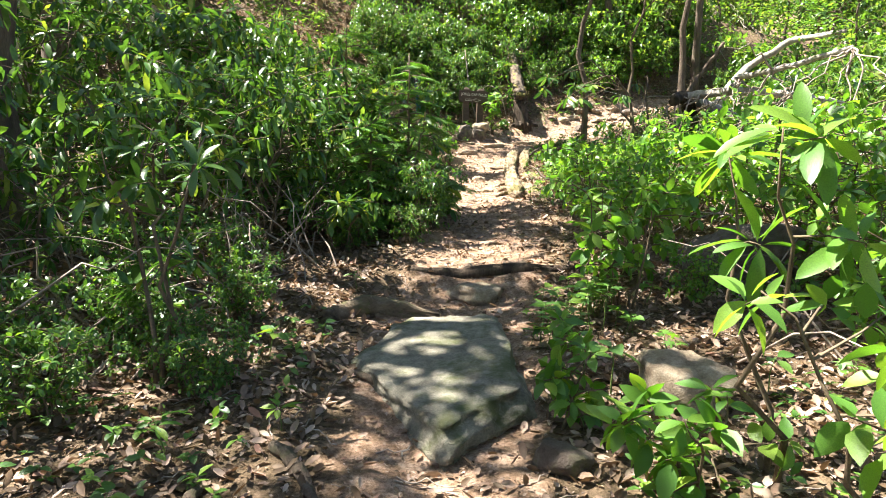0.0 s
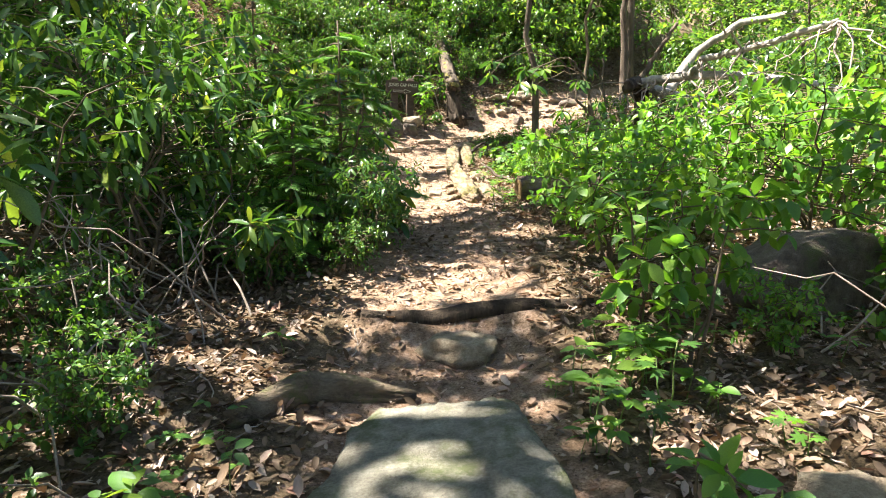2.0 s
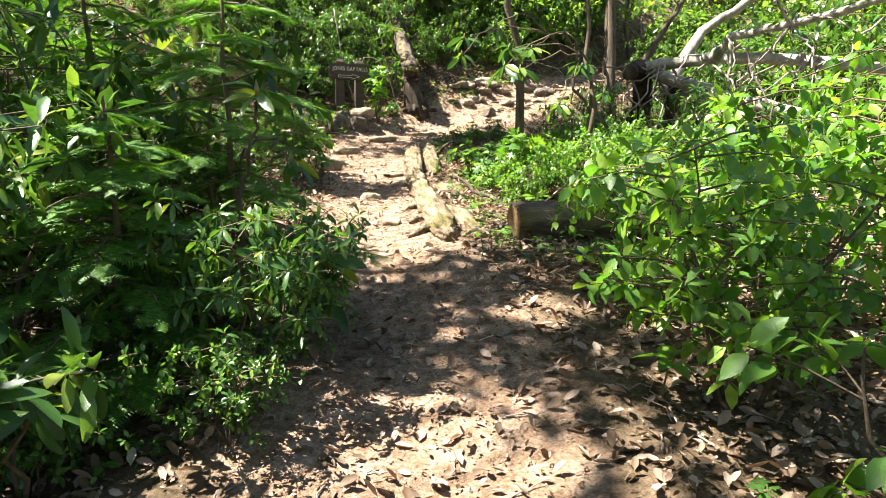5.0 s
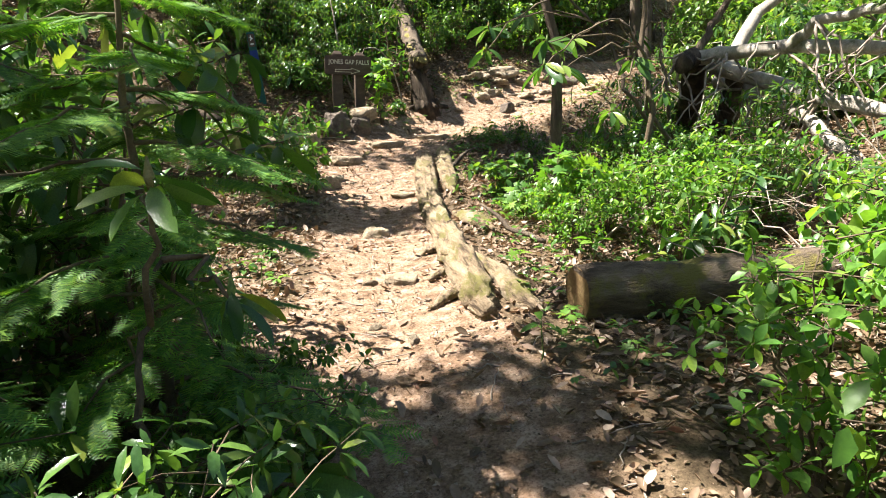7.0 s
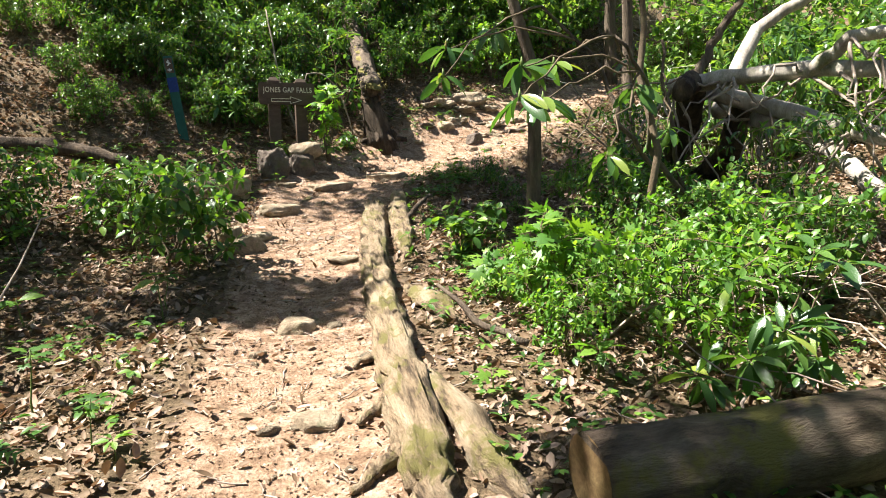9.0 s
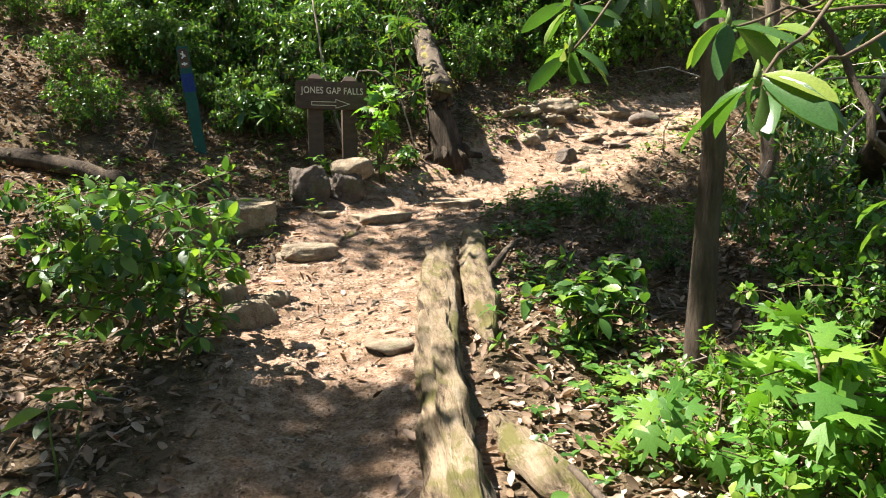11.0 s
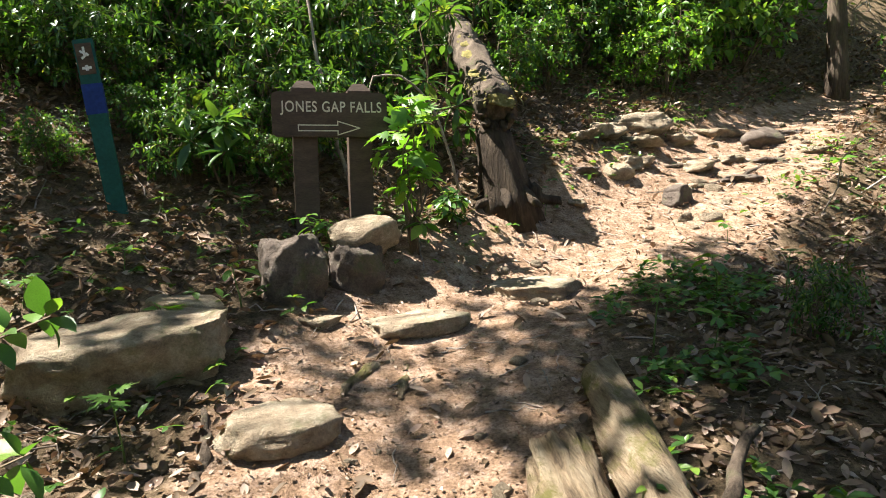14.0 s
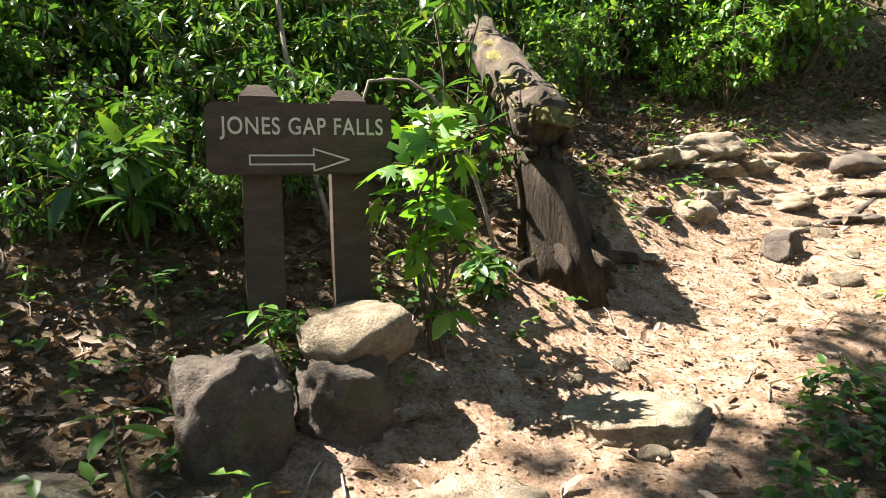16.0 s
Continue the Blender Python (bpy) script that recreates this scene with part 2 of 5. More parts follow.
def raw_mesh(name, verts, tris, mat, smooth=True):
    """A mesh of triangles from arrays."""
    me = bpy.data.meshes.new(name)
    v, f = np.asarray(verts, np.float32), np.asarray(tris, np.int32)
    me.vertices.add(len(v))
    me.vertices.foreach_set("co", v.ravel())
    me.loops.add(f.size)
    me.loops.foreach_set("vertex_index", f.ravel())
    me.polygons.add(len(f))
    me.polygons.foreach_set("loop_start", np.arange(0, f.size, 3, dtype=np.int32))
    me.polygons.foreach_set("use_smooth", np.full(len(f), smooth))
    me.update(calc_edges=True)
    me.materials.append(mat)
    return me


def part(name, data, mat, parent, label=""):
    """Links a bmesh or a mesh as one object under a thing."""
    if isinstance(data, bmesh.types.BMesh):
        me = bpy.data.meshes.new(name)
        data.to_mesh(me)
        data.free()
        me.materials.append(mat)
        data = me
    ob = new(name, data)
    ob.parent = parent
    if label:
        ob["label"] = label
    return ob


def thing(name, place, label, category, group="", kind=""):
    ob = new(name)
    ob.location = place
    ob.empty_display_size = 0.1
    return tagged(ob, label, category, group, kind)


def tube(points, radii, sides=8, wobble=0.0, seed=0, caps=True):
    """Triangles of a tube along points with a radius at each; wobble roughens it."""
    r2 = np.random.default_rng(seed)
    p = np.asarray(points, float)
    radii = np.broadcast_to(np.asarray(radii, float), (len(p),))
    d = np.gradient(p, axis=0)
    d /= np.linalg.norm(d, axis=1)[:, None] + 1e-9
    ref = np.array([0.0, 0, 1]) if abs(d[0][2]) < 0.8 else np.array([1.0, 0, 0])
    u = np.cross(d, ref)
    u /= np.linalg.norm(u, axis=1)[:, None] + 1e-9
    w = np.cross(d, u)
    a = np.arange(sides) / sides * 2 * np.pi
    ridge = 1 + wobble * (r2.random(sides)[None, :] - 0.5) + wobble * (r2.random((len(p), sides)) - 0.5)
    ring = (np.cos(a)[None, :, None] * u[:, None, :] + np.sin(a)[None, :, None] * w[:, None, :]) * (radii[:, None] * ridge)[:, :, None]
    v = (p[:, None, :] + ring).reshape(-1, 3)
    i, k = np.meshgrid(np.arange(len(p) - 1), np.arange(sides), indexing="ij")
    a0, a1 = i * sides + k, i * sides + (k + 1) % sides
    f = np.concatenate([np.stack([a0, a1, a0 + sides], -1).reshape(-1, 3), np.stack([a1, a1 + sides, a0 + sides], -1).reshape(-1, 3)])
    if caps:
        n = len(v)
        v = np.concatenate([v, p[:1], p[-1:]])
        k = np.arange(sides)
        e = (len(p) - 1) * sides
        f = np.concatenate([f, np.stack([(k + 1) % sides, k, np.full(sides, n)], -1), np.stack([e + k, e + (k + 1) % sides, np.full(sides, n + 1)], -1)])
    return v, f


def join(pieces):
    vs, fs, n = [], [], 0
    for v, f in pieces:
        vs.append(v)
        fs.append(np.asarray(f) + n)
        n += len(v)
    return np.concatenate(vs), np.concatenate(fs)


def bend(a, b, n=8, sag=0.0, jitter=0.0, seed=0):
    """Points from a to b, sagging in the middle and a little crooked."""
    r2 = np.random.default_rng(seed)
    t = np.linspace(0, 1, n)[:, None]
    p = np.asarray(a, float) * (1 - t) + np.asarray(b, float) * t
    p[:, 2] -= sag * np.sin(np.pi * t[:, 0])
    off = r2.normal(0, jitter, (n, 3)) * np.sin(np.pi * t)
    return p + off


def blade(stations, widths, width, fold=0.25, droop=0.25):
    """A leaf of length 1 along +y, folded along its midrib and drooping to its tip."""
    v, f = [], []
    rows = []
    for t, w in zip(stations, widths):
        z = -droop * t * t
        if w == 0:
            rows.append((len(v),) * 3)
            v.append((0, t, z))
        else:
            rows.append((len(v), len(v) + 1, len(v) + 2))
            h = w * width / 2
            v += [(-h, t, z + fold * h), (0, t, z), (h, t, z + fold * h)]
    for a, b in zip(rows, rows[1:]):
        for s, e in ((0, 1), (1, 2)):
            for tri in ((a[s], b[s], b[e]), (a[s], b[e], a[e])):
                if len(set(tri)) == 3:
                    f.append(tri)
    return np.array(v, float), np.array(f)


def lobed():
    """A five-lobed leaf with pointed lobes."""
    out = [(0, 0)]
    for ang, r in ((-128, 0.34), (-112, 0.16), (-88, 0.58), (-66, 0.60), (-52, 0.30), (-28, 0.72), (-10, 0.45), (0, 1.0), (10, 0.45), (28, 0.72), (52, 0.30), (66, 0.60), (88, 0.58), (112, 0.16), (128, 0.34)):
        out.append((math.sin(radians(ang)) * r * 0.72, 0.28 + math.cos(radians(ang)) * r * 0.72))
    v = [(0, 0.28, 0.02)] + [(x, y, -0.2 * (x * x + y * y)) for x, y in out]
    f = [(0, k, k + 1) for k in range(1, len(v) - 1)] + [(0, len(v) - 1, 1)]
    return np.array(v, float), np.array(f)


def needle_spray():
    """A flat twig set with two rows of short needles."""
    v, f = [], []
    for k in range(11):
        y = 0.08 + 0.085 * k
        n = 0.30 * (1 - 0.045 * k)
        for s in (-1, 1):
            b = len(v)
            v += [(0, y - 0.034, 0), (0, y + 0.034, 0.0), (s * n, y + 0.10, -0.02)]
            f.append((b, b + 1, b + 2))
    b = len(v)
    v += [(-0.012, 0, 0), (0.012, 0, 0), (0, 1.05, -0.04)]
    f.append((b, b + 1, b + 2))
    return np.array(v, float), np.array(f)


LANCE = blade((0, 0.06, 0.25, 0.5, 0.75, 0.92, 1), (0, 0.12, 0.7, 1, 0.95, 0.5, 0), 0.30, 0.3, 0.35)
OVAL = blade((0, 0.08, 0.3, 0.55, 0.8, 1), (0, 0.35, 0.95, 1, 0.6, 0), 0.52, 0.25, 0.25)
LANCE_LOW = blade((0, 0.35, 0.75, 1), (0, 0.9, 0.9, 0), 0.30, 0.3, 0.35)
OVAL_LOW = blade((0, 0.4, 0.75, 1), (0, 1, 0.75, 0), 0.52, 0.25, 0.25)
DIAMOND = blade((0, 0.5, 1), (0, 1, 0), 0.6, 0.3, 0.3)
CURLED = blade((0, 0.35, 0.75, 1), (0, 0.9, 0.8, 0), 0.5, 0.6, -0.3)
MAPLE = lobed()
SPRAY = needle_spray()


def frames_for(ways, ups=None, twist=0.5, r2=rng):
    """Rotation matrices that lay a leaf's +y along each way with its face roughly up."""
    y = np.asarray(ways, float)
    y = y / (np.linalg.norm(y, axis=1)[:, None] + 1e-9)
    up = np.tile([0.0, 0, 1], (len(y), 1)) + r2.normal(0, twist, (len(y), 3))
    x = np.cross(y, up)
    x /= np.linalg.norm(x, axis=1)[:, None] + 1e-9
    z = np.cross(x, y)
    return np.stack([x, y, z], axis=2)


def scatter(template, places, rots, sizes):
    """Many copies of one small shape as one array of triangles."""
    tv, tf = template
    v = np.einsum("nij,kj->nki", rots, tv) * np.asarray(sizes)[:, None, None] + np.asarray(places)[:, None, :]
    f = tf[None] + (np.arange(len(places)) * len(tv))[:, None, None]
    return v.reshape(-1, 3), f.reshape(-1, 3)


def whorl(tip, way, count, r2, spread=0.9):
    """Leaf places and ways round a twig's tip."""
    way = np.asarray(way, float)
    way = way / (np.linalg.norm(way) + 1e-9)
    a = np.array([0.0, 0, 1]) if abs(way[2]) < 0.8 else np.array([1.0, 0, 0])
    u = np.cross(way, a)
    u /= np.linalg.norm(u)
    w = np.cross(way, u)
    ang = np.arange(count) / count * 2 * np.pi + r2.random() * 6
    ang = ang + r2.normal(0, 0.25, count)
    ways = np.cos(ang)[:, None] * u + np.sin(ang)[:, None] * w + way[None] * (1 - spread + r2.normal(0, 0.25, count))[:, None]
    places = np.asarray(tip)[None] + ways * 0.01 - way[None] * (r2.random(count) * 0.04)[:, None]
    return places, ways


def skeleton(height, radius, stems, twigs, seed, lean=(0, 0), low=0.2):
    """Stems from the base and twigs off them: tubes, and each twig's tip and way."""
    r2 = np.random.default_rng(seed)
    tubes, tips = [], []
    for s in range(stems):
        a = r2.random() * 6.28
        reach = radius * (0.35 + 0.55 * r2.random())
        top = np.array([math.cos(a) * reach + lean[0], math.sin(a) * reach + lean[1], height * (0.72 + 0.28 * r2.random())])
        foot = np.array([math.cos(a), math.sin(a), 0]) * 0.05
        path = bend(foot - (0, 0, 0.06), top, 7, -0.1 * height * r2.random(), 0.05 * height, seed * 31 + s)
        tubes.append(tube(path, np.linspace(0.006 + 0.006 * height, 0.003, 7), 5, 0.2, s))
        tips.append((path[-1], path[-1] - path[-2]))
        for k in range(twigs):
            t = low + (1 - low) * r2.random()
            p = path[min(6, int(t * 6))] + (path[min(6, int(t * 6) + 1)] - path[min(6, int(t * 6))]) * (t * 6 % 1)
            b = r2.random() * 6.28
            length = radius * (0.3 + 0.5 * r2.random())
            end = p + np.array([math.cos(b) * length, math.sin(b) * length, length * (0.45 * r2.random() - 0.05)])
            end[2] = max(end[2], 0.05)
            tw = bend(p, end, 5, -0.05 * length, 0.03 * length, seed * 77 + s * 9 + k)
            tubes.append(tube(tw[::2], np.linspace(0.006, 0.0025, 3), 3, 0.1, k, False))
            tips.append((end, tw[-1] - tw[-2]))
            tips.append((tw[3], tw[-1] - tw[-2]))
    return tubes, tips


def shrub(name, place, height, radius, leaf, mat, size, per_tip, stems, twigs, seed, label, category, single=False, group="", lean=(0, 0), spread=0.9, low=0.2, stem_mat=None):
    """A shrub of stems, twigs and leaves in whorls; single makes each leaf a part of its own."""
    r2 = np.random.default_rng(seed)
    t = thing(name, place, label, category, group)
    tubes, tips = skeleton(height, radius, stems, twigs, seed, lean, low)
    part("stem", raw_mesh(name + "_stem", *join(tubes), stem_mat or STEM), None, t)["kind"] = "stuff"
    pl, wy = [], []
    for tip, way in tips:
        p, w = whorl(tip, way + np.array([0, 0, 0.02]), per_tip, r2, spread)
        pl.append(p)
        wy.append(w)
    pl, wy = np.concatenate(pl), np.concatenate(wy)
    keep = pl[:, 2] > 0.03
    pl, wy = pl[keep], wy[keep]
    rots = frames_for(wy, None, 0.35, r2)
    sizes = size * (0.6 + 0.5 * r2.random(len(pl)))
    if single:
        me = raw_mesh(name + "_leaf", *leaf, mat)
        for p, r, s in zip(pl, rots, sizes):
            ob = new("leaf", me)
            ob.parent = t
            ob.matrix_basis = Matrix.Translation(p) @ Matrix(r.tolist()).to_4x4() @ Matrix.Scale(s, 4)
    else:
        part("crown", raw_mesh(name + "_crown", *scatter(leaf, pl, rots, sizes), mat), None, t)["kind"] = "stuff"
    return t


def on_ground(x, y, dz=0.0):
    return (x, y, float(gz(x, y)) + dz)


def rock_mesh(size, seed, flat=1.0, detail=4, rough=0.22, faces=()):
    """A stone with flat broken faces and worn edges."""
    r2 = random.Random(seed)
    bm = bmesh.new()
    bmesh.ops.create_icosphere(bm, subdivisions=detail, radius=1.0)
    cuts = []
    for _ in range(11):
        d = Vector((r2.gauss(0, 1), r2.gauss(0, 1), r2.gauss(0, 0.7))).normalized()
        cuts.append((d, 0.56 + 0.3 * r2.random()))
    cuts.append((Vector((r2.gauss(0, 0.08), r2.gauss(0, 0.08), 1)).normalized(), flat))
    if faces:
        cuts = cuts[-1:] + [(Vector((math.cos(radians(a)), math.sin(radians(a)), tip)).normalized(), lim) for a, tip, lim in faces]
    off = Vector((seed * 3.7, seed * 1.3, seed * 2.1))
    for v in bm.verts:
        p = v.co.copy()
        for d, lim in cuts:
            k = p.dot(d)
            if k > lim:
                p -= d * (k - lim) * 0.94
        n = noise.fractal(p * 1.6 + off, 1.0, 2.0, 5)
        p *= 1 + rough * 0.55 * n + 0.08 * noise.noise(p * 4 + off) + 0.045 * noise.noise(p * 11 + off) + 0.014 * noise.noise(p * 26 + off)
        v.co = Vector((p.x * size[0], p.y * size[1], p.z * size[2]))
    for f in bm.faces:
        f.smooth = True
    return bm


def rock(name, x, y, size, seed, label, mat, sink=0.4, yaw=0, flat=0.6, detail=4, rough=0.34, group="", z=None, tilt=(0, 0), faces=()):
    bm = rock_mesh(size, seed, flat, detail, rough, faces)
    me = bpy.data.meshes.new(name)
    bm.to_mesh(me)
    bm.free()
    me.materials.append(mat)
    ob = new(name, me)
    base = float(gz(x, y)) if z is None else z
    ob.matrix_world = pose(x, y, base + size[2] * (1 - 2 * sink) * 0.6, tilt[0], tilt[1], yaw)
    return tagged(ob, label, "rock", group)


# ---- ground ----
def axis(lo, hi, step, far):
    mid = np.arange(lo, hi, step)
    grow = step * np.cumsum(1.22 ** np.arange(1, 60))
    grow = grow[grow < far]
    return np.concatenate([(lo - grow)[::-1], mid, hi + grow])


gx, gy = axis(-5.0, 8.0, 0.07, 260), axis(-1.0, 20.0, 0.07, 260)
mx, my = np.meshgrid(gx, gy, indexing="ij")
mz = gz(mx, my)
nx, ny = mx.shape
ii, jj = np.meshgrid(np.arange(nx - 1), np.arange(ny - 1), indexing="ij")
c0 = ii * ny + jj
tris = np.concatenate([np.stack([c0, c0 + ny, c0 + 1], -1).reshape(-1, 3), np.stack([c0 + ny, c0 + ny + 1, c0 + 1], -1).reshape(-1, 3)])
ground_mesh = raw_mesh("ground", np.stack([mx, my, mz], -1).reshape(-1, 3), tris, SOIL)
half = path_half(my)
worn_at = ground_mesh.attributes.new("worn", "FLOAT", "POINT")
worn_at.data.foreach_set("value", ((1 - smooth(half * 0.65, half * 1.35, off_trail(mx, my))) * np.interp(my, [0, 5, 7.9, 8.7], [0.66, 0.64, 0.64, 1.0])).astype(np.float32).ravel())
ground = tagged(new("ground", ground_mesh), "sandy brown forest floor with a worn dirt footpath", "ground", kind="structure")


# ---- the sign, the marker post and the snag ----
def box(bm, size, centre, bevel=0.0):
    made = bmesh.ops.create_cube(bm, size=1.0)["verts"]
    for v in made:
        v.co = Vector((v.co.x * size[0] + centre[0], v.co.y * size[1] + centre[1], v.co.z * size[2] + centre[2]))
    if bevel:
        edges = list({e for v in made for e in v.link_edges})
        bmesh.ops.bevel(bm, geom=edges, offset=bevel, segments=2, affect="EDGES", profile=0.6)


def sign_post(height, w, d):
    """A square post with a shallow pyramid top."""
    bm = bmesh.new()
    box(bm, (w, d, height), (0, 0, height / 2), 0.008)
    top = [v for v in bm.verts if v.co.z > height - 0.02]
    cap = bmesh.ops.create_cone(bm, cap_ends=True, segments=4, radius1=w * 0.70, radius2=w * 0.34, depth=0.045)["verts"]
    bmesh.ops.rotate(bm, verts=cap, matrix=Matrix.Rotation(radians(45), 3, "Z"))
    for v in cap:
        v.co.y *= d / w
        v.co.z += height + 0.021
    return bm


def trail_sign(x, y, yaw):
    base = on_ground(x, y)
    s = thing("trail_sign", base, "dark brown wooden trail sign with cream lettering on two posts", "sign")
    s.rotation_euler = (0, radians(2.0), radians(yaw))
    top = 2.825 - base[2]
    low = top - 0.262
    for px, extra in ((-0.150, 0.03), (0.180, 0.02)):
        p = part("post", sign_post(top + extra + 0.25, 0.145, 0.10), SIGN_BROWN, s)
        p.location = (px, 0.075, -0.25)
    bm = bmesh.new()
    w, h, r, th = 0.68, top - low, 0.035, 0.042
    outline = []
    for cx, cz, a0 in ((w / 2 - r, h / 2 - r, 0), (-w / 2 + r, h / 2 - r, 90), (-w / 2 + r, -h / 2 + r, 180), (w / 2 - r, -h / 2 + r, 270)):
        for k in range(5):
            a = radians(a0 + k * 22.5)
            outline.append(bm.verts.new((cx + r * math.cos(a), 0, cz + r * math.sin(a))))
    face = bm.faces.new(outline)
    got = bmesh.ops.extrude_face_region(bm, geom=[face])
    for v in got["geom"]:
        if isinstance(v, bmesh.types.BMVert):
            v.co.y -= th
    bmesh.ops.recalc_face_normals(bm, faces=bm.faces)
    rim = [e for e in bm.edges if abs(e.verts[0].co.y - e.verts[1].co.y) < 1e-5]
    bmesh.ops.bevel(bm, geom=rim, offset=0.006, segments=2, affect="EDGES")
    board = part("board", bm, SIGN_BROWN, s)
    board.location = (0, 0.02, (top + low) / 2)
    text = bpy.data.curves.new("lettering", "FONT")
    text.body, text.size, text.align_x, text.align_y, text.extrude, text.space_character = "JONES GAP FALLS", 0.088, "CENTER", "CENTER", 0.002, 1.1
    text.offset = 0.0008
    tob = new("lettering_source", text)
    bpy.context.view_layer.update()
    me = bpy.data.meshes.new_from_object(tob.evaluated_get(bpy.context.evaluated_depsgraph_get()))
    bpy.data.objects.remove(tob)
    xs = [v.co.x for v in me.vertices]
    me.transform(Matrix.Diagonal((0.595 / (max(xs) - min(xs)), 1, 1, 1)))
    me.materials.clear()
    me.materials.append(CREAM)
    letters = new("lettering", me)
    letters.parent = board
    letters.matrix_basis = pose(0.01, -th - 0.0015, 0.042, 90, 0, 0)
    letters["label"] = "routed cream capital letters"
    bm = bmesh.new()
    bars = [((-0.19, -0.062), (0.04, -0.062)), ((-0.19, -0.095), (0.04, -0.095)), ((-0.19, -0.062), (-0.19, -0.095)), ((0.04, -0.038), (0.04, -0.062)), ((0.04, -0.095), (0.04, -0.119)),
            ((0.04, -0.038), (0.17, -0.078)), ((0.04, -0.119), (0.17, -0.078))]
    for (x0, z0), (x1, z1) in bars:
        d = Vector((x1 - x0, 0, z1 - z0))
        made = bmesh.ops.create_cube(bm, size=1.0)["verts"]
        m = Matrix.Translation(((x0 + x1) / 2, -th - 0.001, (z0 + z1) / 2)) @ Matrix.Rotation(-math.atan2(d.z, d.x), 4, "Y") @ Matrix.Diagonal((d.length + 0.006, 0.004, 0.006, 1))
        bmesh.ops.transform(bm, matrix=m, verts=made)
    part("arrow", bm, CREAM, board, "cream outlined arrow")
    return s


trail_sign(0.665, 14.98, 8)


def marker_post(x, y):
    base = on_ground(x, y)
    p = thing("trail_marker_post", base, "narrow flat green marker post with a blue band", "marker post")
    p.rotation_euler = (0, radians(-5.5), radians(4))
    bm = bmesh.new()
    box(bm, (0.105, 0.028, 1.20), (0, 0, 0.37), 0.006)
    part("post_body", bm, GREEN_PAINT, p)
    bm = bmesh.new()
    box(bm, (0.109, 0.032, 0.17), (0, 0, 0.64), 0.004)
    part("blue_band", bm, BLUE_PAINT, p, "blue painted blaze band")
    bm = bmesh.new()
    box(bm, (0.085, 0.006, 0.17), (0, -0.016, 0.86), 0.002)
    plate = part("sticker", bm, SIGN_BROWN, p, "dark sticker with pale marks")
    for z, w, h, turn in ((0.89, 0.05, 0.012, 35), (0.875, 0.045, 0.012, -40), (0.90, 0.012, 0.05, 0), (0.81, 0.05, 0.014, 0), (0.81, 0.014, 0.03, 0)):
        bm = bmesh.new()
        box(bm, (w, 0.004, h), (0, 0, 0))
        mark = part("mark", bm, WHITE_PAINT, plate)
        mark.matrix_basis = pose(0, -0.0195, z, 0, turn, 0)
    return p


marker_post(-0.55, 14.95)


